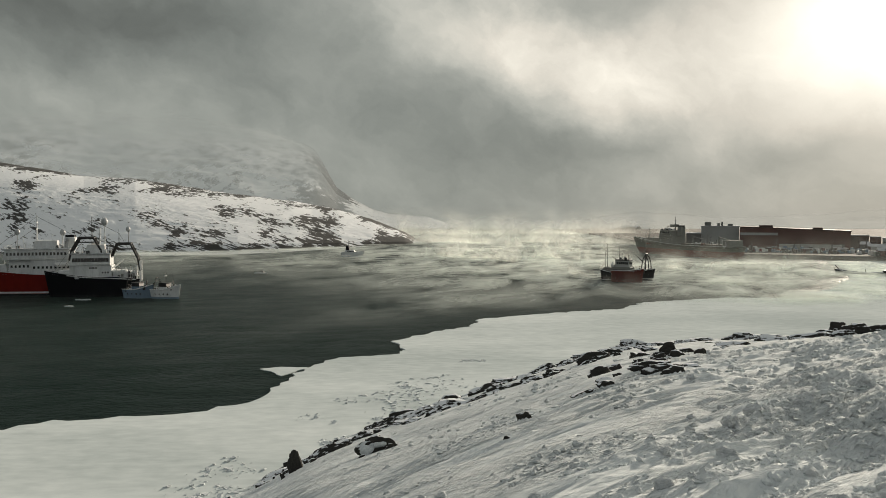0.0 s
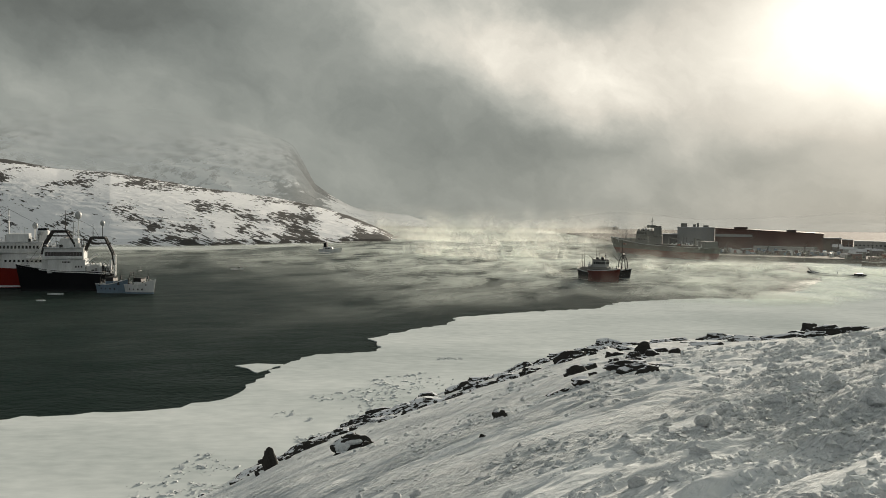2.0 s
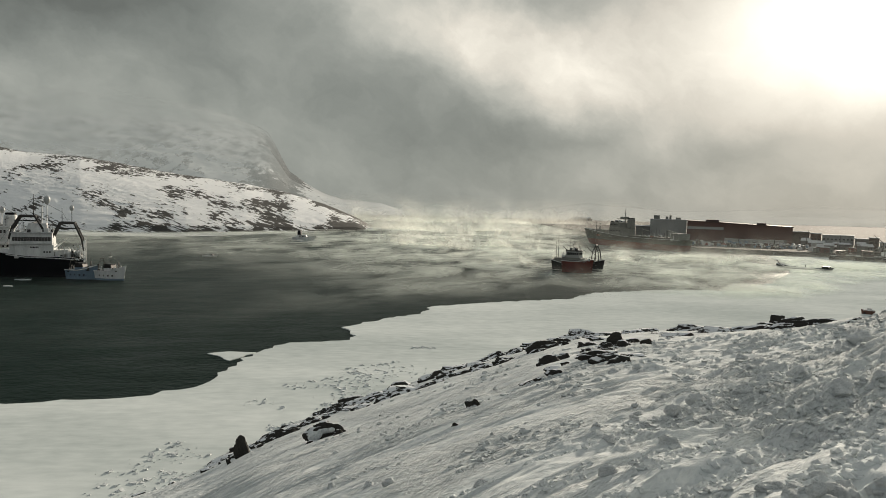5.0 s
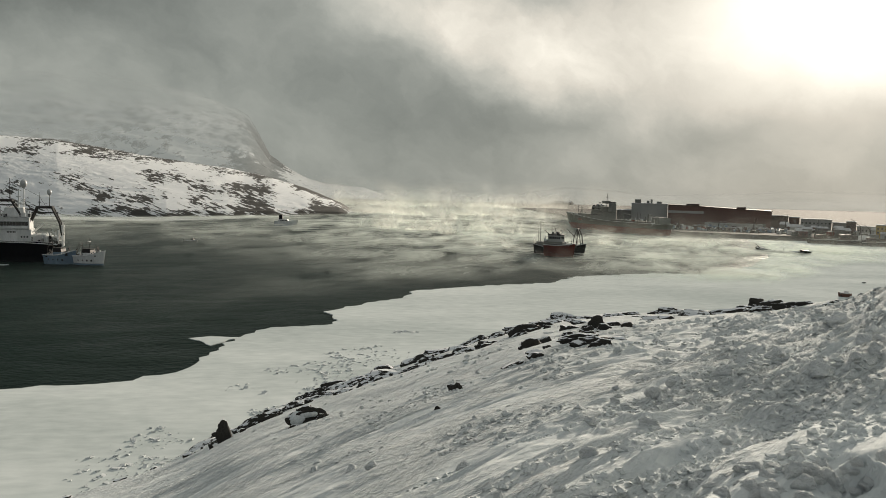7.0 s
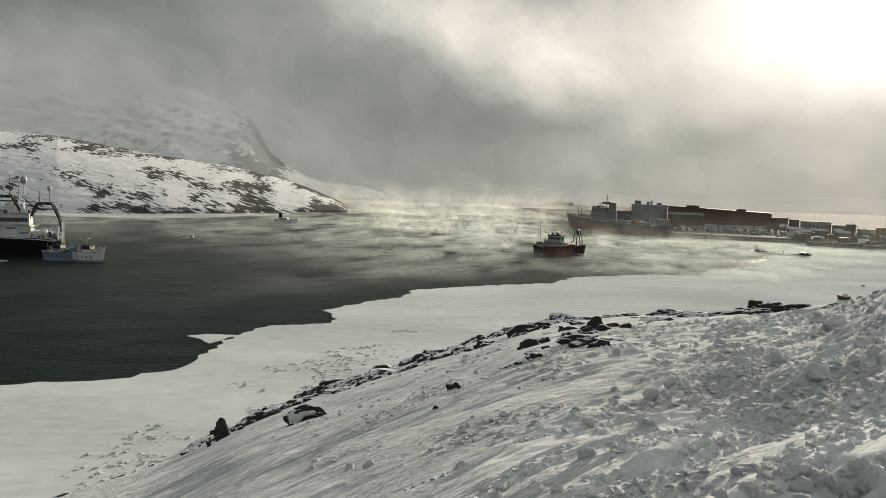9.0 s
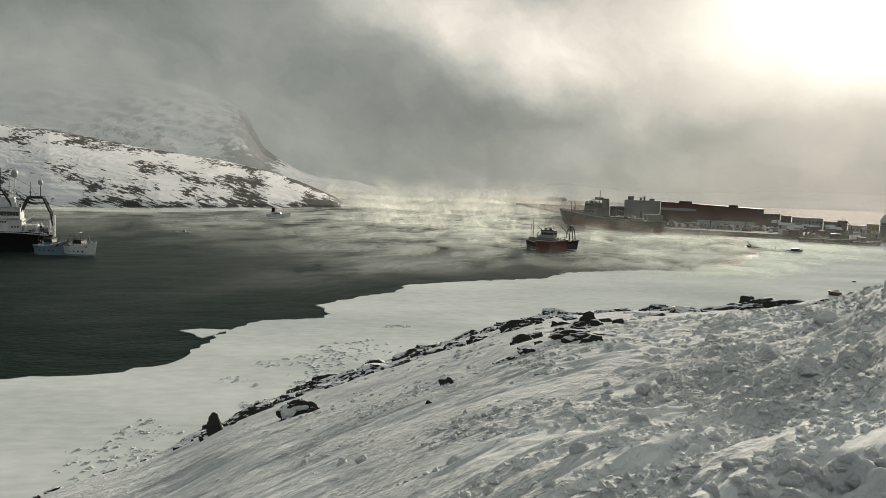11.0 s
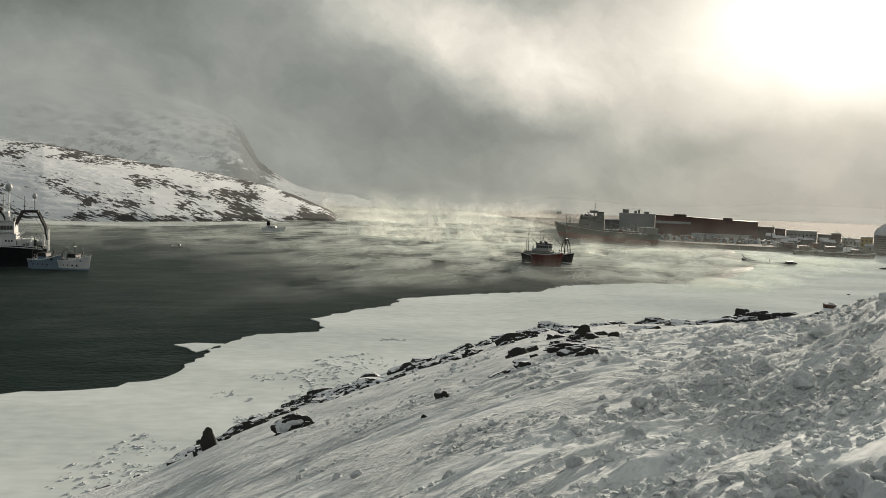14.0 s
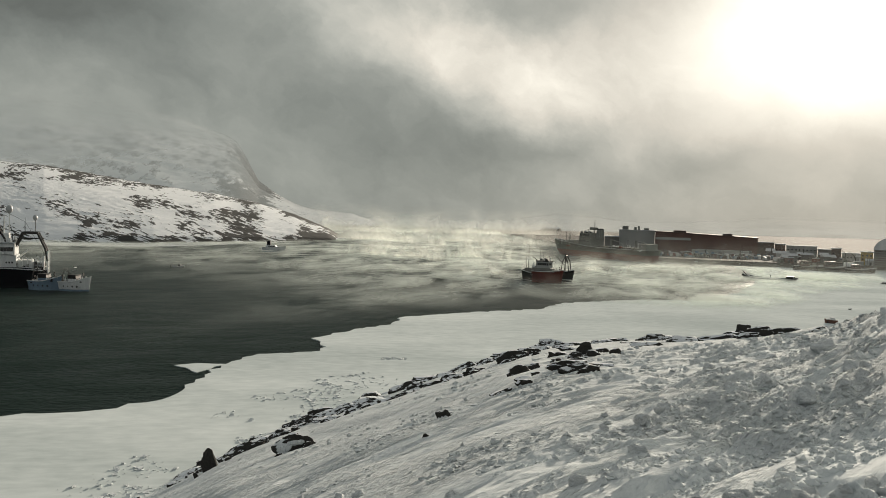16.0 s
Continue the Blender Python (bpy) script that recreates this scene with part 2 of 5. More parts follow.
# these two carry their haze as a see-through surface, most towards the top
M_MOUNT = snowy("mountainside_faded_upward", (0.03, 0.03, 0.03), (0.10, 0.096, 0.092), 0.50, 0.68, (0.9, 0.30, 0.9), 0.060, veil=(60, 280, 0.56, 1.0), turn=(0, 38, 0), patch=0.6, patch_scale=0.006, steep_gain=0.2, crest=0.24)
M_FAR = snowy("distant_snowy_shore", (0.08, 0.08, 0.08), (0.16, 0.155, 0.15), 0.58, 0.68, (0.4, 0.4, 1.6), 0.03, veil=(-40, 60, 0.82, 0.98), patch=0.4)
M_WATER = water_material()
M_CURTAIN = mist_material("rising_wisps", 0.44, 0.64, 0.66, (1.0, 0.7, 0.7), 0.055)
M_MIST = mist_material("frost_smoke", 0.40, 0.60, 0.72, (1.0, 0.5, 1.0), 0.055)


# ------------------------------------------------------------------ building blocks
def part(name, bm, material, parent=None, label=""):
    """Links a bmesh as one mesh object, under a thing or a part where given."""
    me = bpy.data.meshes.new(name)
    bm.to_mesh(me)
    bm.free()
    me.materials.append(material)
    ob = new(name, me)
    if parent:
        ob.parent = parent
    if label:
        tagged(ob, label)
    return ob


def sheet(name, co, faces, material, smooth=True):
    me = bpy.data.meshes.new(name)
    me.vertices.add(len(co))
    me.vertices.foreach_set("co", np.asarray(co, dtype=np.float32).ravel())
    me.loops.add(faces.size)
    me.loops.foreach_set("vertex_index", faces.astype(np.int32).ravel())
    me.polygons.add(len(faces))
    me.polygons.foreach_set("loop_start", np.arange(len(faces), dtype=np.int32) * faces.shape[1])
    me.polygons.foreach_set("use_smooth", np.full(len(faces), smooth))
    me.update(calc_edges=True)
    me.materials.append(material)
    return new(name, me)


def grid_faces(rows, cols, wrap=False):
    i, j = np.meshgrid(np.arange(rows - 1), np.arange(cols if wrap else cols - 1), indexing="ij")
    k = (j + 1) % cols
    return np.stack([i * cols + j, i * cols + k, (i + 1) * cols + k, (i + 1) * cols + j], -1).reshape(-1, 4)


def lattice(ix, iy, seed):
    h = (ix.astype(np.int64) * 374761393 + iy.astype(np.int64) * 668265263 + seed * 974711) & 0x7FFFFFFF
    h = ((h ^ (h >> 13)) * 1274126177) & 0x7FFFFFFF
    return ((h ^ (h >> 16)) & 0xFFFF) / 65535.0


def bumps(x, y, seed=0, octaves=4, gain=0.5):
    """Smooth noise between -1 and 1."""
    total, amp, norm = np.zeros_like(x), 1.0, 0.0
    for o in range(octaves):
        fx, fy = np.floor(x), np.floor(y)
        u, v = x - fx, y - fy
        u, v = u * u * (3 - 2 * u), v * v * (3 - 2 * v)
        a, b = lattice(fx, fy, seed + o), lattice(fx + 1, fy, seed + o)
        c, d = lattice(fx, fy + 1, seed + o), lattice(fx + 1, fy + 1, seed + o)
        total += amp * ((a + (b - a) * u) * (1 - v) + (c + (d - c) * u) * v)
        norm += amp
        amp *= gain
        x, y = x * 2.03 + 17.1, y * 2.03 - 9.7
    return total / norm * 2 - 1


def smooth(a, b, x):
    t = np.clip((x - a) / (b - a), 0, 1)
    return t * t * (3 - 2 * t)


# ------------------------------------------------------------------ the sea
bm = bmesh.new()
bmesh.ops.create_circle(bm, cap_ends=True, segments=96, radius=1690)
sea = tagged(part("water", bm, M_WATER), "dark cold sea water with small ripples", "water", kind="structure")

# ------------------------------------------------------------------ the slope on which the camera stands
# bearing, fall to the rock line (tangent), way to the rock line
BEARING = [-180, -110, -60, -30, -24, -15.2, -9.5, -3.6, 2.8, 7.4, 11.6, 16.4, 23.5, 28, 31, 33.6, 35.4, 36.6, 42, 60, 100, 180]
FALL = [-0.02, 0.05, 0.43, 0.415, 0.398, 0.36, 0.308, 0.27, 0.229, 0.2016, 0.1763, 0.1566, 0.1477, 0.134, 0.128, 0.1157, 0.107, 0.085, 0.07, 0.06, -0.02, -0.02]
REACH = [400, 300, 66, 69, 72, 80, 93, 106, 115, 115, 110, 100, 88, 78, 62, 48, 40, 28, 22, 40, 300, 400]
STAND = 1.65


def rounded(bearing, values):
    """Values between the bearings above, with the kinks rounded off."""
    return sum(np.interp(bearing + off, BEARING, values) * k for off, k in ((-2.4, 0.1), (-1.6, 0.15), (-0.8, 0.16), (0.0, 0.18), (0.8, 0.16), (1.6, 0.15), (2.4, 0.1)))


def slope_height(bearing, r):
    """Height of the bare slope at a bearing (degrees) and a way from the camera."""
    fall, reach = rounded(bearing, FALL), rounded(bearing, REACH)
    s = fall - STAND / reach
    # near the eye the ground evens out across the slope
    even = sum(np.interp(bearing + off, BEARING, FALL) - STAND / np.interp(bearing + off, BEARING, REACH) for off in (-9, -6, -3, 0, 3, 6, 9)) / 7
    near_by = smooth(26, 7, r) * smooth(60, 45, np.abs(bearing))
    s = s + (even - s) * near_by
    z = EYE[2] - STAND - s * np.minimum(r, reach) - np.maximum(r - reach, 0) * np.where(np.abs(bearing) < 70, 0.5, 0.02)
    return z


def slope_relief(x, y):
    """Drifts, wind ridges and broken snow on the slope."""
    r = np.hypot(x, y)
    bearing = np.degrees(np.arctan2(x, y))
    h = bumps(x / 9, y / 9, 3, 3) * 0.35 * smooth(4, 25, r)
    c, s = math.cos(radians(37)), math.sin(radians(37))
    u, v = x * c + y * s, -x * s + y * c
    broken = smooth(2, 26, bearing + 9 * bumps(x / 7, y / 7, 8, 2)) * smooth(75, 35, r)
    wind = smooth(-0.25, 0.35, bumps(x / 6, y / 6, 14, 2))
    much = 0.38 + 0.62 * np.maximum(broken, wind * 0.75)
    h += (1 - np.abs(bumps(u / 5.0, v / 0.95, 18, 2)) - 0.6) * 0.38 * broken
    h += (1 - np.abs(bumps(u / 2.6, v / 0.36, 21, 2)) - 0.6) * 0.30 * much
    h += (1 - np.abs(bumps(u / 0.9, v / 0.13, 29, 2)) - 0.6) * 0.08 * much * smooth(26, 12, r)
    heap = smooth(-0.12, 0.30, bumps(x / 3.0, y / 3.0, 39, 2))
    shelf = smooth(24.5, 28.5, bearing + 2 * bumps(x / 1.5, y / 1.5, 43, 2)) * smooth(75, 60, bearing) * smooth(9.3, 8.0, r + 0.5 * bumps(x, y, 47, 2))
    h = h * (1 - 0.8 * shelf)
    h += np.maximum(bumps(u / 1.0, v / 0.30, 33, 5, 0.70), -0.12) * 0.19 * broken * heap * (1 - shelf)
    h += np.maximum(bumps(u / 2.6, v / 0.65, 35, 4, 0.6) - 0.15, 0) * 0.34 * broken * heap * (1 - shelf) * smooth(5, 12, r)
    # the cut edge of the ploughed bank, beside the trodden place where the camera stands
    cut = 6.4 + 0.7 * bumps(x / 1.4, y / 1.4, 52, 3) + 0.35 * bumps(x / 0.6, y / 0.6, 58, 2, 0.5)
    side = smooth(23.5, 27.5, bearing + 2.5 * bumps(x / 1.2, y / 1.2, 55, 2)) * smooth(75, 60, bearing)
    face = smooth(cut + 0.2, cut - 2.1, r)
    h += side * (0.10 * smooth(10, 7, r) - 1.35 * face * smooth(1.0, 2.4, r))
    h += side * smooth(0.02, 0.2, face) * smooth(1.0, 2.6, r) * (0.34 * np.abs(bumps(x / 0.5, y / 0.5, 61, 4, 0.6)) + 0.35 * bumps(x / 1.1, y / 1.1, 63, 2))
    return h


def slope_at(bearing, r):
    x, y = r * math.sin(radians(bearing)), r * math.cos(radians(bearing))
    xs, ys = np.array([x]), np.array([y])
    return Vector((x, y, float((slope_height(np.array([bearing]), np.array([r])) + slope_relief(xs, ys))[0])))


cols = np.concatenate([np.linspace(-180, -40, 30)[:-1], np.linspace(-40, -34, 12)[:-1], np.linspace(-34, 43, 1040)[:-1], np.linspace(43, 50, 14)[:-1], np.linspace(50, 180, 30)[:-1]])
reach = rounded(cols, REACH)
near = np.array([-0.3, 0.3, 0.8, 1.4, 2.0, 2.5])
ring = np.linspace(0, 1, 850)
r = np.concatenate([np.repeat(near[:, None], len(cols), 1), 3.0 * (reach[None, :] / 3.0) ** ring[:, None],
                    reach[None, :] + np.array([1.0, 2.5, 5, 9, 15, 24, 40, 70])[:, None]])
b = np.repeat(cols[None, :], len(r), 0)
x, y = r * np.sin(np.radians(b)), r * np.cos(np.radians(b))
z = np.maximum(slope_height(b, r) + slope_relief(x, y), -3.0)
co = np.stack([x, y, z], -1).reshape(-1, 3)
ground = sheet("ground", co, grid_faces(len(r), len(cols), True)[:, ::-1], M_SNOW)
tagged(ground, "snow-covered slope with wind ridges and broken snow", "ground", kind="structure")


# ------------------------------------------------------------------ sea ice
def slab(name, outline, top, bottom, material, rag=1.2, step=2.5, seed=0):
    """A flat slab with a broken edge."""
    rnd = random.Random(seed)
    pts = []
    for (x0, y0), (x1, y1) in zip(outline, outline[1:] + outline[:1]):
        length = math.hypot(x1 - x0, y1 - y0)
        k = max(1, min(60, int(length / step)))
        for i in range(k):
            t = i / k
            side = rnd.uniform(-rag, rag) if i else 0
            pts.append((x0 + (x1 - x0) * t - (y1 - y0) / length * side, y0 + (y1 - y0) * t + (x1 - x0) / length * side))
    bm = bmesh.new()
    face = bm.faces.new([bm.verts.new((px, py, top)) for px, py in pts])
    if face.normal.z < 0:
        face.normal_flip()
    face.normal_update()
    rim = bmesh.ops.extrude_face_region(bm, geom=[face])
    for v in [g for g in rim["geom"] if isinstance(g, bmesh.types.BMVert)]:
        v.co.z = bottom
    bmesh.ops.recalc_face_normals(bm, faces=bm.faces)
    bmesh.ops.triangulate(bm, faces=[f for f in bm.faces if len(f.verts) > 4])
    return part(name, bm, material)


ICE_EDGE = [(-300, 70), (-130, 96), (-59, 102), (-55, 107), (-44, 109), (-37, 111), (-30, 117), (-28, 131), (-26, 143), (-21, 155), (-9, 159), (-8, 164), (-12, 175),
            (-3, 188), (7, 198), (10, 212), (29, 224), (55, 236), (66, 253), (98, 268), (130, 268), (146, 262), (133, 282), (152, 300), (186, 350), (216, 410), (240, 480)]
ice = slab("ice_sheet", ICE_EDGE + [(900, 480), (900, -60), (-300, -60)], 0.22, -0.6, M_ICE, 0.9, 2.0, 4)
tagged(ice, "snow-covered shore ice with a ragged edge", "sea ice", kind="structure")
floe = slab("ice_floe", [(-34.5, 143.5), (-31, 145.5), (-25.8, 145.0), (-27.5, 140.5), (-29.2, 137.2), (-31, 140)], 0.14, -0.5, M_ICE, 0.3, 1.5, 9)
tagged(floe, "small flat floe of snow-covered ice adrift", "ice floe")
strip = slab("shore_ice", [(-420, 650), (-300, 580), (-205, 548), (-160, 560), (-122, 606), (-97, 656), (-70, 708), (-64, 735), (-112, 690), (-176, 640), (-240, 625), (-420, 700)], 0.3, -0.5, M_THIN, 2.5, 8, 11)
tagged(strip, "thin band of ice along the far shore", "sea ice", kind="structure")


# ------------------------------------------------------------------ the hill across the water, the mountain and the far shore
def headland(name, bearings, shore, tops, depth, back, material, n_b, n_k, relief, seed, steepness=1.7, foot=3.0, coarse=1.0, cliff=None):
    """A long hill: bearings and way to its shore, the slope angle of its skyline, the depth from shore to crest."""
    b = np.linspace(bearings[0], bearings[-1], n_b)
    rs, top = np.interp(b, bearings, shore), np.interp(b, bearings, tops)
    ragged = 0.05 * bumps(b * 1.3, b * 0 + seed, seed, 4, 0.6) * np.interp(b, [bearings[0], bearings[-1] - 2, bearings[-1]], [1, 1, 0.2])
    k = np.concatenate([[-0.04, 0.0], np.linspace(0.02, 1.0, n_k), np.linspace(1.0, 1.0 + back, 12)[1:]])
    B, K = np.meshgrid(b, k)
    RS = np.repeat(rs[None], len(k), 0)
    dep = np.interp(B, [bearings[0], bearings[-1] - 8, bearings[-1]], [depth, depth, depth * 0.25])
    R = RS + K * dep
    crest = EYE[2] + (RS + dep) * np.tan(np.radians(top[None] + ragged[None] * smooth(0.8, 1.0, k)[:, None]))
    crest = np.maximum(crest, 1.0)
    t = np.clip(K, 0, 1)
    Z = crest * (1 - (1 - t) ** steepness) + np.minimum(foot, crest * 0.5) * smooth(0, 0.015, K) - np.maximum(K - 1, 0) * crest * 0.25
    X, Y = R * np.sin(np.radians(B)), R * np.cos(np.radians(B))
    ledge = 1 - np.abs(bumps(X / (26 * coarse) + Z / (30 * coarse), Z / (7 * coarse) + Y / (60 * coarse), seed + 5, 4, 0.55))
    Z = Z + ((ledge - 0.6) * relief + bumps(X / (60 * coarse), Y / (60 * coarse), seed + 9, 3) * relief * 0.35) * smooth(0, 0.08, t) * smooth(0.72, 0.35, t)
    Z = np.where(K < 0.001, -2.0, Z)
    co = np.stack([X, Y, Z], -1).reshape(-1, 3)
    ob = sheet(name, co, grid_faces(len(k), n_b), material)
    # the crest is swept bare by the wind, and so are the shore crags towards the point
    swept = 1.0 * smooth(0.66, 0.92, K) + 0.45 * smooth(0.35, 0.05, K) * smooth(bearings[-1] - 24, bearings[-1] - 7, B) + 0.8 * smooth(bearings[-1] - 5, bearings[-1] - 1, B) - 0.5 * smooth(0.25, 0.4, K) * smooth(0.72, 0.55, K) * smooth(bearings[-1] - 17, bearings[-1] - 25, B)
    if cliff:
        swept = smooth(cliff[0], cliff[1], B) * smooth(cliff[1] + 2.2, cliff[1] + 0.8, B) * 0.8 - 0.06 - 0.5 * smooth(cliff[1] + 1.0, cliff[1] + 3.0, B)
    ob.data.attributes.new("swept", "FLOAT", "POINT").data.foreach_set("value", swept.ravel().astype(np.float32))
    return ob


hill = headland("hill", [-70, -45, -30, -28, -25, -21.8, -18.4, -15, -11, -7.7, -5.2, -3.5, -1.7],
                [760, 720, 697, 680, 658, 648, 645, 650, 672, 700, 728, 748, 770],
                [4.1, 3.9, 3.25, 2.95, 2.47, 2.35, 1.83, 1.33, 0.88, 0.25, -0.5, -1.18, -2.05], 340, 1.0, M_HILL, 900, 170, 1.5, 71)
tagged(hill, "low snow-covered hill with bare streaks of rock", "hill", kind="structure")
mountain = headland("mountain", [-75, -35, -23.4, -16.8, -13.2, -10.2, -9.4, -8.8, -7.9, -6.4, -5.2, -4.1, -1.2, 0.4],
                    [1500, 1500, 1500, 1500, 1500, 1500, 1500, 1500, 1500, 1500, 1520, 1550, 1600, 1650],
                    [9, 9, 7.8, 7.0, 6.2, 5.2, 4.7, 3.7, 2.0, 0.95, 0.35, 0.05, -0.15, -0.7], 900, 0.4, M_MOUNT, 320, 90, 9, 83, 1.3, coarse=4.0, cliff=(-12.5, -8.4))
tagged(mountain, "steep snowy mountain, see-through upwards to stand for low cloud", "mountain", kind="structure")
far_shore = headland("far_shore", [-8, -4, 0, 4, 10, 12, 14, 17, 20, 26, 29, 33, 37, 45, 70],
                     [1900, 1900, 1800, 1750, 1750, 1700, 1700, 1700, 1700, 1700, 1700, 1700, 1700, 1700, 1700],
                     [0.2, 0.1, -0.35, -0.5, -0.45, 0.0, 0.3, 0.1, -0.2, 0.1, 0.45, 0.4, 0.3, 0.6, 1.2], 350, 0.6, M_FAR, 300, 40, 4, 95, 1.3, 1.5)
tagged(far_shore, "far snowy shore, half see-through to stand for haze", "far shore", kind="structure")


b, k = np.linspace(-12, 80, 90), np.linspace(0, 1, 30)
B, K = np.meshgrid(b, k)
R = 1660 + K * 2900
co = np.stack([R * np.sin(np.radians(B)), R * np.cos(np.radians(B)), 1.0 + 3 * K + bumps(B * 2, K * 9, 7, 3)], -1).reshape(-1, 3)
tagged(sheet("far_ice", co, grid_faces(len(k), len(b)), M_FARICE), "far snow-covered fjord ice reaching the horizon", "sea ice", kind="structure")


# ------------------------------------------------------------------ frost smoke over the water
def smoke_sheet(height, seed):
    b = np.linspace(-36, 40, 150)
    ring = np.linspace(0, 1, 110)
    start = np.interp(b, [-36, -30, -15, -10, -3, 3, 14, 20, 29, 34, 40], [150, 140, 140, 165, 185, 212, 244, 250, 255, 360, 470])
    R = start[None] * (1700.0 / start[None]) ** ring[:, None]
    B = np.repeat(b[None], len(ring), 0)
    X, Y = R * np.sin(np.radians(B)), R * np.cos(np.radians(B))
    Z = height + bumps(X / 45, Y / 45, seed, 3) * height * 0.55
    ob = sheet("frost_smoke", np.stack([X, Y, Z], -1).reshape(-1, 3), grid_faces(len(ring), len(b)), M_MIST)
    thin = (0.35 + 0.65 * smooth(-22, -8, B + smooth(330, 520, R) * 14)) * smooth(0, 0.10, ring)[:, None] * smooth(1, 0.9, ring)[:, None] * (0.13 + 0.34 * smooth(240, 480, R) * smooth(-34, -17, B) + 0.65 * smooth(-14, 8, B)) * np.clip(0.26 + 0.30 * smooth(-12, -2, B) + 0.6 * smooth(260, 430, R) + 0.5 * smooth(17, 23, B), 0, 1) * smooth(38, 31, B) * (1 - 0.85 * smooth(490, 545, R) * smooth(11, 15, B))
    ob.data.attributes.new("thin", "FLOAT", "POINT").data.foreach_set("value", thin.ravel().astype(np.float32))
    return tagged(ob, "pale frost smoke drifting low over the water", "mist", kind="stuff")


for height, seed in ((0.5, 5), (1.5, 15)):
    smoke_sheet(height, seed)


def smoke_haze_bank(b0, b1, way, height, seed, material=None, dense=1.0):
    b = np.linspace(b0, b1, 90)
    k = np.linspace(0, 1, 16)
    B, K = np.meshgrid(b, k)
    R = way + 60 * bumps(B / 4, K * 0, seed, 2) + K * 30 * bumps(B / 2, K * 2, seed + 3, 2)
    X, Y = R * np.sin(np.radians(B)), R * np.cos(np.radians(B))
    ob = sheet("smoke_haze_bank", np.stack([X, Y, K * height], -1).reshape(-1, 3), grid_faces(len(k), len(b)), material or M_BANK)
    thin = (1 - K) ** 1.3 * smooth(b0, b0 + 4, B) * smooth(b1, b1 - 4, B) * dense
    ob.data.attributes.new("thin", "FLOAT", "POINT").data.foreach_set("value", thin.ravel().astype(np.float32))
    return tagged(ob, "upright sheet of frost smoke and thin haze over open water", "mist", kind="stuff")


M_HAZE = mist_material("thin_haze_veil", 0.2, 0.7, 0.25, (1.0, 1.0, 1.0), 0.02)
M_BANK = mist_material("rising_frost_smoke", 0.33, 0.60, 0.75, (1.0, 1.0, 1.0), 0.02)
smoke_haze_bank(-4, 16, 800, 26, 3)
smoke_haze_bank(-6, 20, 1150, 44, 13)
# upright haze veils, added to pale the quay and the basin boats behind
smoke_haze_bank(8, 42, 470, 24, 23, M_HAZE)
smoke_haze_bank(3, 26, 312, 9, 33, M_HAZE, 0.45)
for i, (b0, b1, way, height) in enumerate(((0, 25, 385, 11), (6, 27, 430, 14), (-3, 17, 470, 16), (-4, 15, 520, 18), (-2, 14, 600, 22), (0, 14, 690, 24))):
    smoke_haze_bank(b0, b1, way, height, 40 + i * 7, M_CURTAIN, 0.45 if way < 360 else 1.0)


# ------------------------------------------------------------------ rocks along the foot of the slope
def lump(name, material, size, seed, detail=3, rough=0.28, sharp=0.6, sink=0.3, broken_face=False):
    """A broken boulder or a clod: a ball cut by flat faces and roughened."""
    rnd = random.Random(seed)
    bm = bmesh.new()
    bmesh.ops.create_icosphere(bm, subdivisions=detail, radius=1.0)
    cuts = [(Vector((rnd.gauss(0, 1), rnd.gauss(0, 1), rnd.gauss(0.2, 0.8))).normalized(), rnd.uniform(0.45, 0.85)) for _ in range(9)]
    if broken_face:
        # one steep broken face towards the water's foot, the back drifted over
        cuts = [(Vector((rnd.gauss(0, 1), rnd.gauss(0, 1), rnd.uniform(0.0, 0.5))).normalized(), rnd.uniform(0.4, 0.8)) for _ in range(6)]
        cuts.append((Vector((rnd.uniform(-0.5, 0.3), -1.0, rnd.uniform(0.1, 0.5))).normalized(), rnd.uniform(0.1, 0.35)))
    shift = Vector((rnd.uniform(0, 99), rnd.uniform(0, 99), rnd.uniform(0, 99)))
    for v in bm.verts:
        for n, d in cuts:
            over = v.co.dot(n) - d
            if over > 0:
                v.co -= n * over * sharp
        v.co *= 1 + rough * noise.fractal(v.co * 1.6 + shift, 0.9, 2.1, 4)
        v.co.x *= size[0] / 2
        v.co.y *= size[1] / 2
        v.co.z = v.co.z * size[2] * 0.62 + size[2] * (0.62 - sink)
    for f in bm.faces:
        f.smooth = True
    return part(name, bm, material)


# bearing, way, width, height, turn
ROCKS = [(-10.9, 55.8, 1.15, 1.45, 0.3), (-13.6, 72.8, 1.2, 0.6, 0.2), (-5.0, 36.7, 1.7, 0.78, 0.0), (-8.7, 63.7, 3.3, 0.9, 0.4), (-2.5, 81.7, 4.8, 0.9, 0.3), (0.2, 64.8, 5.2, 1.1, 0.3),
         (4.2, 71.1, 3.1, 0.9, 0.3), (6.6, 73.0, 2.7, 0.8, 0.2), (8.3, 68.9, 2.0, 0.75, 0.3), (11.0, 71.1, 3.1, 1.0, 0.3), (12.5, 76.2, 2.5, 0.7, 0.2), (15.6, 61.8, 2.3, 0.4, 0.0), (16.6, 45.7, 1.4, 0.9, 0.1),
         (18.7, 41.0, 0.95, 0.5, 0.1), (18.0, 92.1, 4.4, 0.5, 0.0), (15.5, 30.6, 1.6, 0.4, 0.2), (17.5, 30.9, 1.2, 0.33, 0.2), (6.1, 22.5, 0.5, 0.3, 0.4)]
ROCKS += [(4.8, 17.6, 0.2, 0.1, 0.0), (10.5, 26.5, 0.8, 0.15, 0.3), (12.3, 29.9, 0.9, 0.2, 0.2), (20.7, 59.0, 2.2, 0.4, 0.0), (23.4, 78.6, 3.5, 0.5, 0.0)]
rnd = random.Random(5)


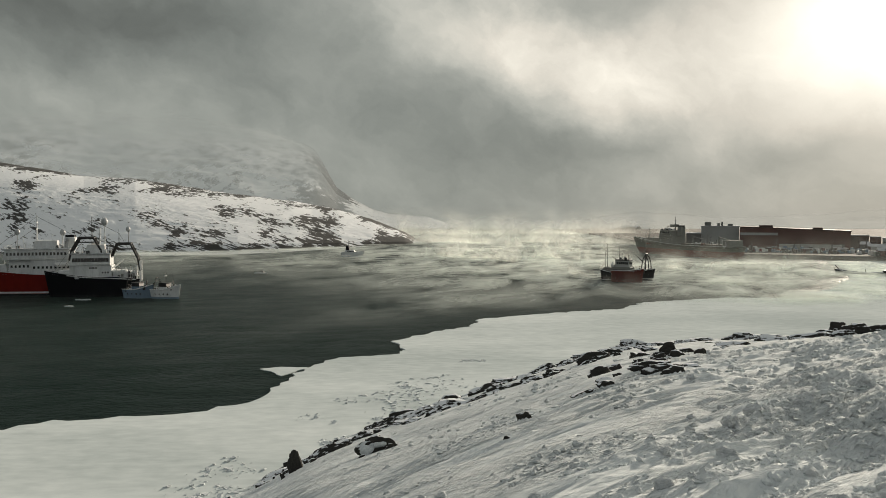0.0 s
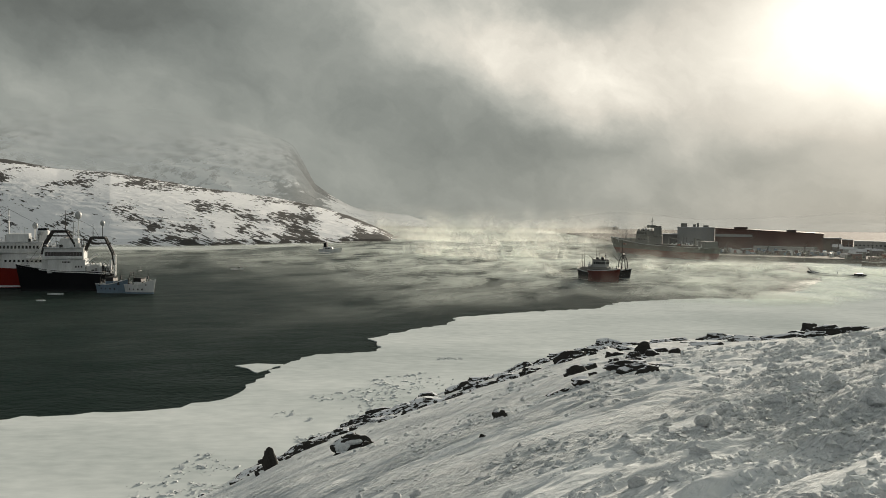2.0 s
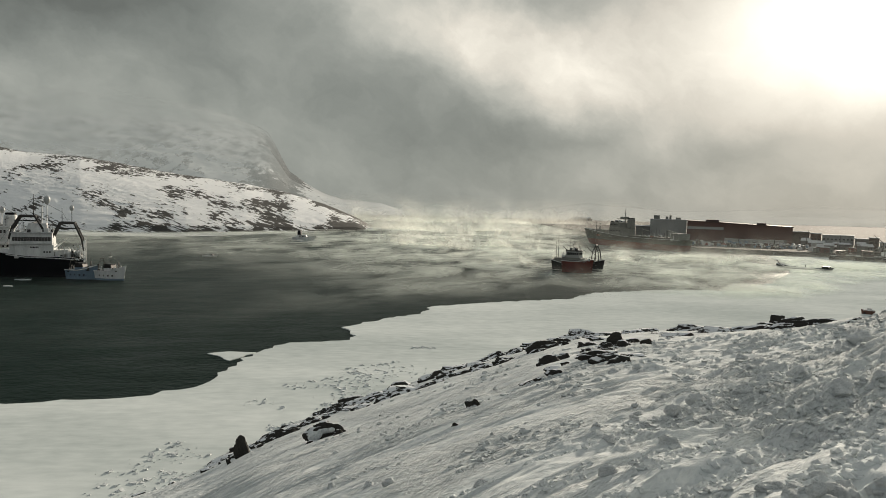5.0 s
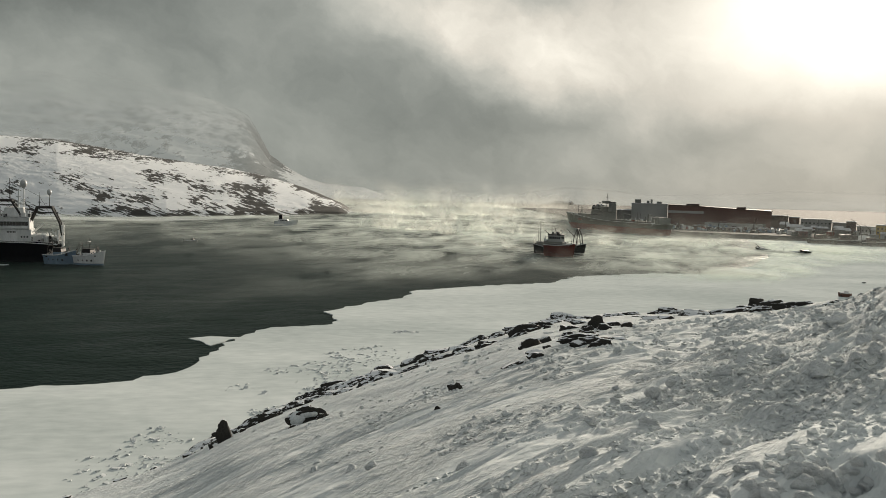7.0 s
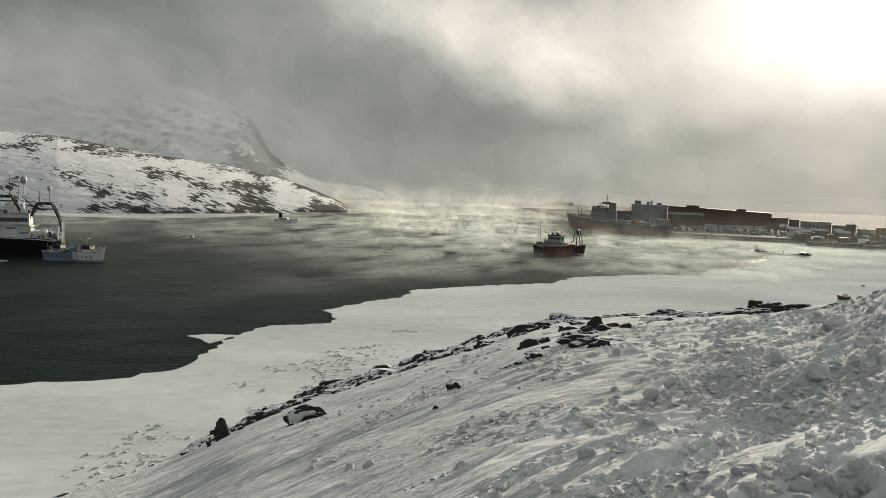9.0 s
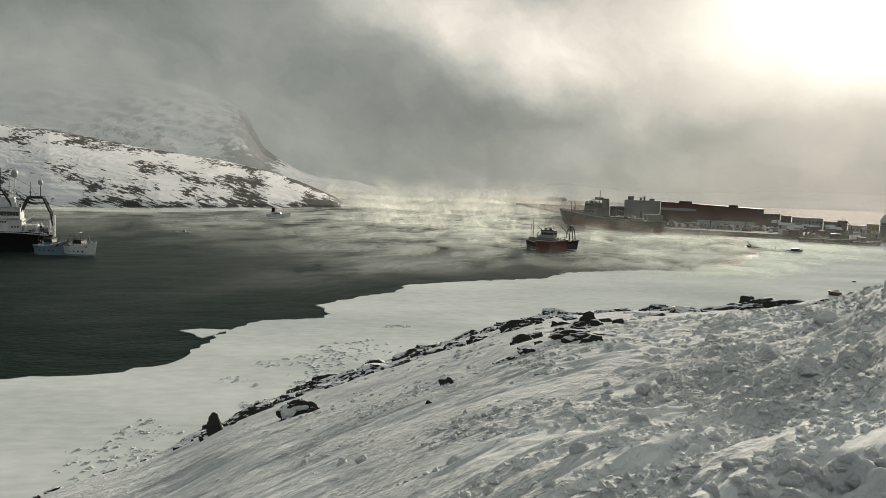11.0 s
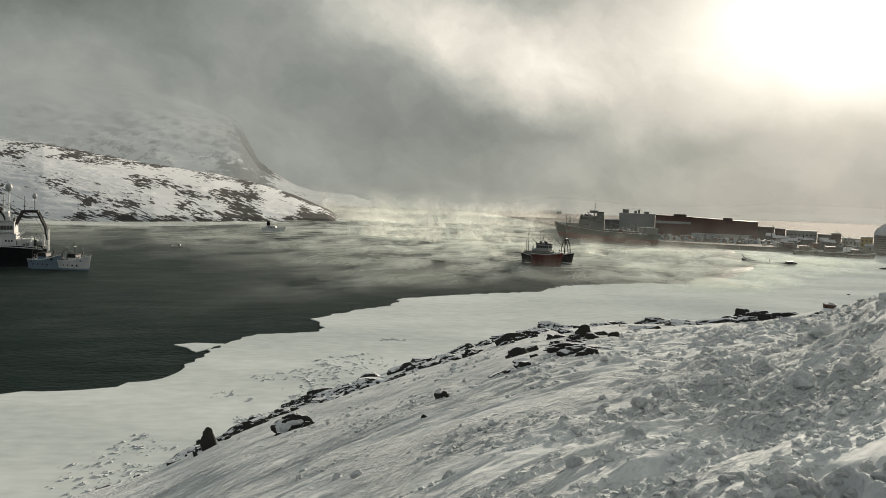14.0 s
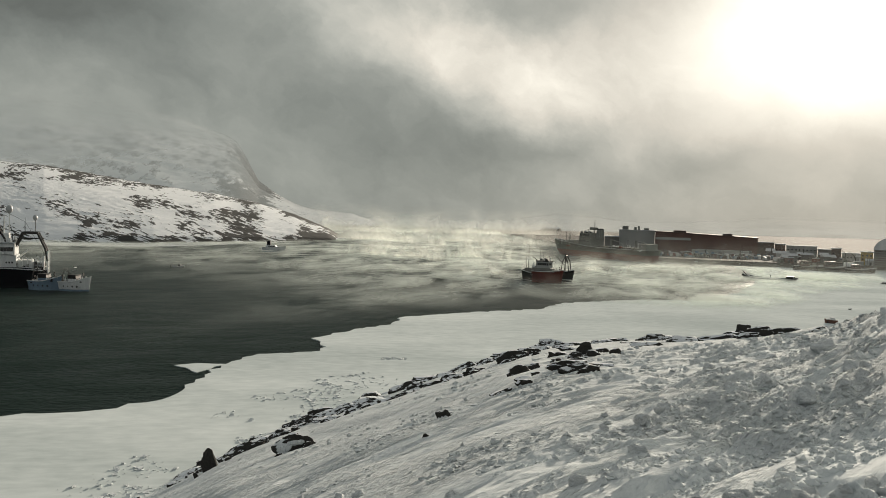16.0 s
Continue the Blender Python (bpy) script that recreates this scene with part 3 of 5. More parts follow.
def place_rock(bearing, way, width, height, turn, i):
    p = slope_at(bearing, way)
    ob = lump("rock", M_ROCK, (width * 1.12, width * rnd.uniform(0.6, 0.9), height * (1.0 if height > width or i == 2 else 0.82)), 100 + i, 5 if width > 1.5 else 4, 0.26, 0.9, 0.44, True)
    ob.matrix_world = pose(p.x, p.y, p.z - 0.02 * width, rnd.uniform(-10, 4), rnd.uniform(-20, -5) if bearing < 12 else rnd.uniform(-8, 3), math.degrees(turn) - bearing)
    return tagged(ob, "dark bedrock with snow caught in its cracks", "rock", "rocks along the shore")


for i, (bearing, way, width, height, turn) in enumerate(ROCKS):
    rock = place_rock(bearing, way, width, height * 1.3, turn, i)
    if i == 2:
        # the boulder that stands alone is half drifted over
        for at, size in (((-0.40, 0.12, 0.0), (1.1, 1.0, 0.62)), ((0.10, 0.18, 0.26), (1.4, 0.95, 0.42))):
            cap = lump("snow_cap", M_SNOW, size, 480 + int(at[2] * 10), 4, 0.08, 0.15, 0.3)
            cap.parent = rock
            cap.matrix_parent_inverse = Matrix()
            cap.matrix_basis = Matrix.Translation(Vector(at))
            tagged(cap, "wind-drifted snow lying on the boulder")
    for k in range(5 if width > 2.5 else 2 if width > 1 else 0):
        spread = math.degrees(width / way)
        place_rock(bearing + rnd.uniform(-1.1, 1.1) * spread, way * rnd.uniform(0.93, 1.03), width * rnd.uniform(0.2, 0.5), height * rnd.uniform(0.25, 0.55), turn + rnd.uniform(-0.3, 0.3), 200 + i * 9 + k)
for i, (bearing, way, width, height) in enumerate([(25.0, 53.2, 1.2, 0.4), (27.3, 77, 2.3, 1.9), (29.3, 65, 1.8, 0.8), (30.4, 64, 1.0, 0.35), (32.1, 49, 1.1, 0.6),
                                                   (-18.0, 77, 1.3, 0.4), (-21.7, 74, 1.5, 0.5), (-15.9, 79, 1.0, 0.4), (-22.7, 72, 1.2, 0.6)]):
    place_rock(bearing, way, width, height * 0.8, 0.1, 60 + i)

# a broken outcrop lower on the slope
for i in range(22):
    bearing, way = rnd.gauss(15.2, 2.2), rnd.uniform(27, 52)
    width = rnd.uniform(0.25, 1.3)
    place_rock(bearing, way, width, width * rnd.uniform(0.35, 0.6), rnd.uniform(-0.2, 0.4), 800 + i)
for i in range(16):
    bearing = rnd.uniform(-7, 8)
    way = float(rounded(np.array([bearing]), REACH)[0]) * rnd.uniform(0.62, 0.9)
    width = rnd.uniform(0.8, 2.8)
    place_rock(bearing, way, width, width * rnd.uniform(0.25, 0.42), rnd.uniform(0.1, 0.5), 840 + i)
# low ledges that run on between them
for i in range(48):
    bearing = -12.5 + i * 0.93 + rnd.uniform(-0.4, 0.4)
    reach_here = float(rounded(np.array([bearing]), REACH)[0])
    width = rnd.uniform(1.2, 4.6) * reach_here / 90
    place_rock(bearing, reach_here * rnd.choice((0.8, 0.88, 0.93, 0.96)), width, width * rnd.uniform(0.16, 0.36), rnd.uniform(-0.2, 0.5), 700 + i)


def ice_rubble():
    """Broken plates of ice where the sheet grinds on the shore."""
    rnd = np.random.RandomState(12)
    count = 2200
    bearing = rnd.triangular(-22, -4, 5, count)
    way = rounded(bearing, REACH) * (0.985 + 0.22 * rnd.rand(count) ** 1.8 * np.interp(bearing, [-26, -8, 0, 5], [0.5, 1.2, 1.2, 0.6]))
    x, y = way * np.sin(np.radians(bearing)), way * np.cos(np.radians(bearing))
    keep = bumps(x / 6, y / 6, 5, 3) > 0.0
    # a short pressure ridge out on the sheet
    x, y = np.concatenate([x[keep], 6 + rnd.uniform(-2.5, 2.5, 60)]), np.concatenate([y[keep], 151 + rnd.uniform(-1, 1, 60)])
    cube = np.array([(a, b, c) for c in (-1, 1) for b in (-1, 1) for a in (-1, 1)], dtype=float)
    quad = np.array([(0, 2, 3, 1), (4, 5, 7, 6), (0, 1, 5, 4), (2, 6, 7, 3), (0, 4, 6, 2), (1, 3, 7, 5)])
    size = (0.05 + 0.24 * rnd.rand(len(x)) ** 4)[:, None, None] * np.array([1.3, 1.0, 0.35])
    co = cube[None] * (1 + 0.5 * (rnd.rand(len(x), 8, 3) - 0.5)) * size
    tip, turn = rnd.uniform(-0.5, 0.5, len(x))[:, None], rnd.uniform(0, 6.28, len(x))[:, None]
    a, c = co[..., 0] * np.cos(tip) - co[..., 2] * np.sin(tip), co[..., 0] * np.sin(tip) + co[..., 2] * np.cos(tip)
    px, py = a * np.cos(turn) - co[..., 1] * np.sin(turn), a * np.sin(turn) + co[..., 1] * np.cos(turn)
    co = np.stack([px + x[:, None], py + y[:, None], c + 0.26], -1)
    return sheet("ice_rubble", co.reshape(-1, 3), (quad[None] + (np.arange(len(x)) * 8)[:, None, None]).reshape(-1, 4), M_CLOD, False)


tagged(ice_rubble(), "broken plates of ice heaped along the shore", "ice rubble", kind="stuff")

# ------------------------------------------------------------------ lumps of thrown snow
clods = [lump("snow_clod", M_CLOD, (1, 1, 0.9), 300 + i, 4, 0.30, 0.8, 0.35) for i in range(6)]
CLODS = [(22.4, 13.0, 0.36), (20.7, 11.6, 0.28), (20.6, 9.0, 0.26), (26.7, 16.8, 0.42), (30.3, 40, 0.7), (36.0, 27, 0.75), (25.3, 13.2, 0.42), (20.8, 28.8, 0.55), (22.2, 29.6, 0.4),
         (6.9, 8.8, 0.22), (-1.7, 11.7, 0.24), (0.0, 11.3, 0.24), (18.2, 13.7, 0.25), (27.7, 11.0, 0.36), (29.0, 15.2, 0.55), (31.3, 11.2, 0.4), (34.4, 16.1, 0.6), (32.6, 25.4, 0.7), (9.7, 6.6, 0.2), (16.4, 7.4, 0.2)]
for i in range(60):
    CLODS.append((rnd.triangular(10, 42, 32), rnd.uniform(2.2, 6.2) ** 2, 0.0))
for i in range(300):
    CLODS.append((rnd.uniform(23.5, 41), rnd.uniform(4.0, 6.6), 0.05 + 0.17 * rnd.random() ** 2))
for i, (bearing, way, size) in enumerate(CLODS):
    size = size * 0.85 or rnd.uniform(0.006, 0.013) * way * rnd.uniform(0.6, 1.3) + 0.05
    p = slope_at(bearing, way)
    ob = clods[i] if i < 6 else clods[i % 6].copy()
    if i >= 6:
        scene.collection.objects.link(ob)
    ob.matrix_world = pose(p.x, p.y, p.z - 0.04, rnd.uniform(-15, 15), rnd.uniform(-15, 15), rnd.uniform(0, 360)) @ Matrix.Diagonal((size * rnd.uniform(0.9, 1.4), size, size * rnd.uniform(0.7, 1.0), 1))
    tagged(ob, "rounded lump of hard thrown snow", "snow clod", "snow clods on the slope")


def crumbs():
    """The countless small crumbs of broken snow."""
    rnd = random.Random(8)
    bm = bmesh.new()
    bmesh.ops.create_icosphere(bm, subdivisions=1, radius=1.0)
    ball = np.array([v.co[:] for v in bm.verts])
    tri = np.array([[v.index for v in f.verts] for f in bm.faces])
    bm.free()
    count = 42000
    bearing = np.array([rnd.triangular(-12, 44, 30) for _ in range(count)])
    way = np.array([3.5 + 50 * rnd.random() ** 2.2 for _ in range(count)])
    x, y = way * np.sin(np.radians(bearing)), way * np.cos(np.radians(bearing))
    u, v = x * 0.8 + y * 0.6, -x * 0.6 + y * 0.8
    keep = (0.6 * bumps(x / 2.0, y / 2.0, 77, 3) + 0.7 * bumps(u / 2.6, v / 0.5, 79, 2) + 0.012 * (bearing - 18)) > 0.08
    x, y, way, bearing = x[keep], y[keep], way[keep], bearing[keep]
    z = slope_height(bearing, way) + slope_relief(x, y)
    size = np.array([0.009 + 0.050 * rnd.random() ** 4 for _ in x]) * (0.6 + way / 22)
    jag = 1 + 1.1 * (np.random.RandomState(3).rand(len(x), len(ball), 1) - 0.5)
    co = ball[None] * jag * size[:, None, None] * np.array([1.2, 1.0, 0.85]) + np.stack([x, y, z], -1)[:, None, :]
    faces = tri[None] + (np.arange(len(x)) * len(ball))[:, None, None]
    return sheet("snow_crumbs", co.reshape(-1, 3), faces.reshape(-1, 3), M_SNOW, False)


tagged(crumbs(), "crumbs of broken snow strewn over the slope", "snow crumbs", kind="stuff")


# ------------------------------------------------------------------ paints and metals of the harbour
def paint(name, c, rough=0.45, rust=(0.12, 0.05, 0.025), wear_at=0.66, scale=0.5):
    return surface(name, tuple(v * 0.8 for v in c), c, scale, rough, bump=0.08, fine=9, stretch=(1, 1, 0.45), wear=rust, wear_at=wear_at, spec=0.1)


M_WHITE = surface("white_ship_paint", (0.60, 0.61, 0.60), (0.82, 0.83, 0.82), 0.35, 0.5, bump=0.1, fine=7, stretch=(1, 1, 0.35), wear=(0.22, 0.15, 0.10), wear_at=0.64, spec=0.1)
M_BLACK = paint("black_hull_paint", (0.012, 0.013, 0.015), rough=0.6, wear_at=0.74)
M_RED = paint("red_hull_paint", (0.21, 0.020, 0.014), wear_at=0.70)
M_SCARLET = paint("weathered_red_paint", (0.13, 0.024, 0.018), rust=(0.05, 0.03, 0.025), wear_at=0.58)
M_BLUE = paint("pale_blue_hull_paint", (0.22, 0.30, 0.38), wear_at=0.70)
M_GREY = paint("grey_ship_paint", (0.24, 0.245, 0.225), wear_at=0.66)
M_BOOT = paint("red_brown_boot_paint", (0.19, 0.050, 0.036), wear_at=0.66)
M_DARK = surface("dark_weathered_steel", (0.02, 0.02, 0.02), (0.06, 0.055, 0.05), 1.2, 0.55, metal=0.4, bump=0.15)
M_GLASS = surface("dark_window_glass", (0.01, 0.012, 0.014), (0.02, 0.022, 0.025), 2.0, 0.12, bump=0.02)
M_DECK = surface("snowy_deck", (0.35, 0.36, 0.36), (0.75, 0.76, 0.77), 0.6, 0.8, bump=0.2)
M_DOME = surface("white_radome", (0.40, 0.41, 0.41), (0.52, 0.53, 0.53), 1.0, 0.4, bump=0.02)
M_HULLGREEN = paint("grey_green_hull_paint", (0.11, 0.115, 0.095), rust=(0.10, 0.05, 0.035), wear_at=0.60, scale=0.15)
M_BROWN = surface("red_brown_cladding", (0.105, 0.050, 0.042), (0.15, 0.072, 0.058), 0.08, 0.7, bump=0.3, fine=40, stretch=(1, 1, 0.3), wear=(0.10, 0.08, 0.07), wear_at=0.66)
M_UMBER = surface("dark_brown_cladding", (0.060, 0.040, 0.035), (0.092, 0.058, 0.048), 0.08, 0.7, bump=0.3, fine=40, stretch=(1, 1, 0.3))
M_PALE = surface("pale_grey_cladding", (0.34, 0.35, 0.34), (0.44, 0.45, 0.43), 0.1, 0.7, bump=0.2, fine=30, stretch=(1, 1, 0.3))
M_MIDGREY = surface("grey_cladding", (0.13, 0.13, 0.125), (0.20, 0.195, 0.185), 0.1, 0.7, bump=0.2, fine=30)
M_YELLOW = surface("yellow_cladding", (0.34, 0.24, 0.06), (0.42, 0.30, 0.08), 0.2, 0.7, bump=0.2, fine=20)
M_ROOF = surface("snow_on_a_roof", (0.42, 0.43, 0.44), (0.66, 0.67, 0.68), 0.15, 0.85, bump=0.2, spec=0.03)
M_QUAY = surface("stained_quay_concrete", (0.07, 0.062, 0.056), (0.13, 0.12, 0.11), 0.2, 0.85, bump=0.3, wear=(0.45, 0.46, 0.47), wear_at=0.58, spec=0.03)
M_TYRE = surface("black_rubber", (0.012, 0.012, 0.012), (0.022, 0.022, 0.022), 4.0, 0.85, bump=0.1)
M_ORANGE = paint("faded_red_boat_paint", (0.15, 0.085, 0.065), rust=(0.25, 0.22, 0.2), wear_at=0.6, scale=2.0)


def thing(name, label, category, at, heading=0.0, group="", size=(1, 1, 1)):
    ob = new(name)
    ob.empty_display_size = 0.5
    ob.matrix_world = pose(at[0], at[1], at[2], 0, 0, heading) @ Matrix.Diagonal((*size, 1))
    return tagged(ob, label, category, group)


def block(bm, x0, x1, y0, y1, z0, z1, lean_front=0.0, lean_side=0.0):
    """A box whose front (+x) and sides lean in towards the top."""
    low = [(x0, y0, z0), (x1, y0, z0), (x1, y1, z0), (x0, y1, z0)]
    top = [(x0, y0 + lean_side, z1), (x1 - lean_front, y0 + lean_side, z1), (x1 - lean_front, y1 - lean_side, z1), (x0, y1 - lean_side, z1)]
    v = [bm.verts.new(c) for c in low + top]
    for f in ((3, 2, 1, 0), (4, 5, 6, 7), (0, 1, 5, 4), (1, 2, 6, 5), (2, 3, 7, 6), (3, 0, 4, 7)):
        bm.faces.new([v[i] for i in f])
    return bm


def box(name, material, parent, x0, x1, y0, y1, z0, z1, bevel=0.05, lean_front=0.0, lean_side=0.0, label=""):
    bm = block(bmesh.new(), x0, x1, y0, y1, z0, z1, lean_front, lean_side)
    if bevel:
        bmesh.ops.bevel(bm, geom=bm.edges[:], offset=bevel, segments=1, affect="EDGES")
    return part(name, bm, material, parent, label)


def pipe(bm, points, radius, sides=7, taper=1.0):
    """A round bar along points."""
    pts = [Vector(p) for p in points]
    rings = []
    for i, p in enumerate(pts):
        d = (pts[min(i + 1, len(pts) - 1)] - pts[max(i - 1, 0)]).normalized()
        a = d.orthogonal().normalized() if not rings else (rings[-1][1] - d * rings[-1][1].dot(d)).normalized()
        c = d.cross(a)
        rad = radius * (1 + (taper - 1) * i / max(1, len(pts) - 1))
        rings.append(([bm.verts.new(p + (a * math.cos(k * math.tau / sides) + c * math.sin(k * math.tau / sides)) * rad) for k in range(sides)], a))
    for (r0, _), (r1, _) in zip(rings, rings[1:]):
        for k in range(sides):
            bm.faces.new((r0[k], r0[(k + 1) % sides], r1[(k + 1) % sides], r1[k]))
    bm.faces.new(rings[0][0][::-1])
    bm.faces.new(rings[-1][0])
    return bm


def bar(name, material, parent, points, radius, taper=1.0, label=""):
    return part(name, pipe(bmesh.new(), points, radius, 7, taper), material, parent, label)


def dome(name, material, parent, at, radius, label=""):
    bm = bmesh.new()
    bmesh.ops.create_uvsphere(bm, u_segments=14, v_segments=9, radius=radius)
    bmesh.ops.translate(bm, verts=bm.verts[:], vec=at)
    for f in bm.faces:
        f.smooth = True
    return part(name, bm, material, parent, label)


def hull(root, length, beam, fore, mid, aft, band, low, up, rake=0.05, deck_drop=0.8, stripe=None):
    """A ship's hull, bow along +x: lower hull, topsides, deck and rail. fore, mid, aft: heights of the rail."""
    n = 28
    s = np.linspace(0, 1, n)
    half = beam / 2 * np.where(s > 0.6, np.clip((1 - s) / 0.4, 0, 1) ** 0.55, 1) * np.interp(s, [0, 0.2], [0.82, 1])
    wl = beam / 2 * np.where(s > 0.5, np.clip((1 - s) / 0.5, 0, 1) ** 0.8, 1) * np.interp(s, [0, 0.2], [0.6, 0.96])
    rail = mid + (fore - mid) * np.clip((s - 0.4) / 0.6, 0, 1) ** 1.8 + (aft - mid) * np.clip((0.3 - s) / 0.3, 0, 1) ** 1.5
    half, wl = np.maximum(half, 0.06), np.maximum(wl, 0.05)
    x = -length / 2 + length * s

    def level(z, share):
        """Outline at a share of the height between the water and the rail."""
        hb = wl + (half - wl) * share ** 1.4
        return [(x[i] + rake * length * share * s[i] ** 5 - 0.02 * length * (1 - share) * (1 - s[i]) ** 5 * -1, hb[i], z[i]) for i in range(n)]

    def skin(name, rows, material, label=""):
        bm = bmesh.new()
        grid = []
        for row in rows:
            ring = [bm.verts.new((a, b, c)) for a, b, c in row] + [bm.verts.new((a, -b, c)) for a, b, c in reversed(row)]
            grid.append(ring)
        for r0, r1 in zip(grid, grid[1:]):
            for i in range(len(r0)):
                j = (i + 1) % len(r0)
                f = bm.faces.new((r0[i], r1[i], r1[j], r0[j]))
                f.smooth = True
        return part(name, bm, material, root, label)

    zb = np.full(n, band)
    rows = [level(zb + (rail - zb) * k, (zb + (rail - zb) * k).mean() / rail.mean()) for k in (0, 0.35, 0.7, 1.0)]
    skin("lower_hull", [level(np.full(n, -1.0), 0.0), level(np.full(n, 0.0), 0.02), rows[0]], low)
    skin("upper_hull", rows, up)
    if stripe:
        k0, k1, mat = stripe
        skin("stripe", [[(a + 0.02, b + 0.04, c) for a, b, c in level(zb * 0 + band + k, (band + k) / rail.mean())] for k in (k0, k1)], mat)
    bm = bmesh.new()
    edge = [(a, b * 0.97, c - deck_drop) for a, b, c in rows[-1]]
    left = [bm.verts.new(p) for p in edge]
    right = [bm.verts.new((a, -b, c)) for a, b, c in edge]
    for i in range(n - 1):
        bm.faces.new((left[i], right[i], right[i + 1], left[i + 1]))
    part("deck", bm, M_DECK, root, "snowy steel deck")
    bm = bmesh.new()
    for side in (1, -1):
        pipe(bm, [(a, b * side, c) for a, b, c in rows[-1]], 0.13, 5)
    part("rail", bm, M_WHITE, root, "pale bulwark rail")
    return rail


def windows(parent, x_face, y0, y1, z0, z1, count, gap=0.28, along="y", material=None, side=1):
    """A row of window panes on a face across the ship (along y) or along its side (along x)."""
    step = (y1 - y0) / count
    for i in range(count):
        a, b = y0 + step * (i + gap / 2), y0 + step * (i + 1 - gap / 2)
        if along == "y":
            box("window", M_GLASS, parent, x_face - 0.05, x_face + 0.06, a, b, z0, z1, 0.02)
        else:
            box("window", M_GLASS, parent, a, b, x_face - 0.06, x_face + 0.06, z0, z1, 0.02)


def gantry(root, x, half, z0, z1, shoulder, radius, lean=0.0, name="gantry"):
    """A trawl gantry: a bent arch across the ship."""
    if name == "trawl_frame":
        pts = [(x - half, 0, z0), (x - half * 0.86, 0, z0 + (z1 - z0) * 0.45), (x - half * shoulder, 0, z1), (x + half * shoulder, 0, z1), (x + half * 0.86, 0, z0 + (z1 - z0) * 0.45), (x + half, 0, z0)]
        for side in (2.2, -2.2):
            g = bar(name, M_DARK, root, [(a, side, c) for a, b, c in pts], radius, label="dark steel trawl gantry")
        for a in (-half * shoulder, half * shoulder):
            bar("brace", M_DARK, g, [(x + a, -2.2, z1), (x + a, 2.2, z1)], radius * 0.6)
        bar("brace", M_DARK, g, [(x - half * 0.75, 0, z0 + (z1 - z0) * 0.8), (x + half * 0.75, 0, z0 + (z1 - z0) * 0.8)], radius * 0.5)
        return g
    pts = [(x, half, z0), (x + lean * 0.6, half * 0.93, z0 + (z1 - z0) * 0.62), (x + lean, half * shoulder, z1), (x + lean, -half * shoulder, z1), (x + lean * 0.6, -half * 0.93, z0 + (z1 - z0) * 0.62), (x, -half, z0)]
    g = bar(name, M_DARK, root, pts, radius, label="dark steel trawl gantry")
    bar("brace", M_DARK, g, [(x + lean * 0.8, half * 0.75, z0 + (z1 - z0) * 0.8), (x + lean * 0.8, -half * 0.75, z0 + (z1 - z0) * 0.8)], radius * 0.5)
    return g


def mast(root, x, y, z0, z1, radius, yards=((0.6, 1.2), (0.8, 0.8)), material=None):
    m = bar("mast", material or M_DARK, root, [(x, y, z0), (x, y, (z0 + z1) / 2), (x, y, z1)], radius, 0.45)
    for share, half in yards:
        z = z0 + (z1 - z0) * share
        bar("yard", material or M_DARK, m, [(x, y - half, z), (x, y + half, z)], radius * 0.45)
    return m


def railing(root, points, height=1.0, name="railing"):
    bm = bmesh.new()
    for k in (0.5, 1.0):
        pipe(bm, [(a, b, c + height * k) for a, b, c in points], 0.03, 4)
    for (a0, b0, c0), (a1, b1, c1) in zip(points, points[1:]):
        count = max(1, int(math.dist((a0, b0, c0), (a1, b1, c1)) / 1.6))
        for i in range(count + 1):
            t = i / count
            p = (a0 + (a1 - a0) * t, b0 + (b1 - b0) * t, c0 + (c1 - c0) * t)
            pipe(bm, [p, (p[0], p[1], p[2] + height)], 0.03, 4)
    return part(name, bm, M_WHITE, root)


def deck_clutter(root, along, across, z, count, seed, tall):
    """Vents, lockers, winches, posts and floodlights that crowd a working deck or a house top."""
    rnd = random.Random(seed)
    for k in range(count):
        x, y = rnd.uniform(*along), rnd.uniform(*across)
        kind, h = k % 5, rnd.uniform(0.4, 1.0) * tall
        if kind == 0:
            box("locker", rnd.choice((M_WHITE, M_GREY, M_DARK)), root, x - 0.6, x + 0.6, y - 0.4, y + 0.4, z, z + h * 0.6, 0.06)
        elif kind == 1:
            bar("vent", M_WHITE, root, [(x, y, z), (x, y, z + h * 0.7), (x + 0.25, y, z + h * 0.9), (x + 0.6, y, z + h * 0.9)], 0.2)
        elif kind == 2:
            p = bar("post", M_DARK, root, [(x, y, z), (x, y, z + h * 1.3)], 0.09)
            box("floodlight", M_DARK, p, x - 0.2, x + 0.2, y - 0.3, y + 0.3, z + h * 1.3, z + h * 1.3 + 0.35, 0.04)
        elif kind == 3:
            w = bar("winch", M_DARK, root, [(x, y - 0.8, z + 0.6), (x, y + 0.8, z + 0.6)], 0.42)
            box("winch_bed", M_DARK, w, x - 0.4, x + 0.4, y - 1.0, y + 1.0, z, z + 0.3, 0.04)
        else:
            bar("pipe", rnd.choice((M_WHITE, M_DARK)), root, [(x, y, z), (x, y, z + h * 0.8), (x + rnd.uniform(-1.5, 1.5), y, z + h)], 0.08)


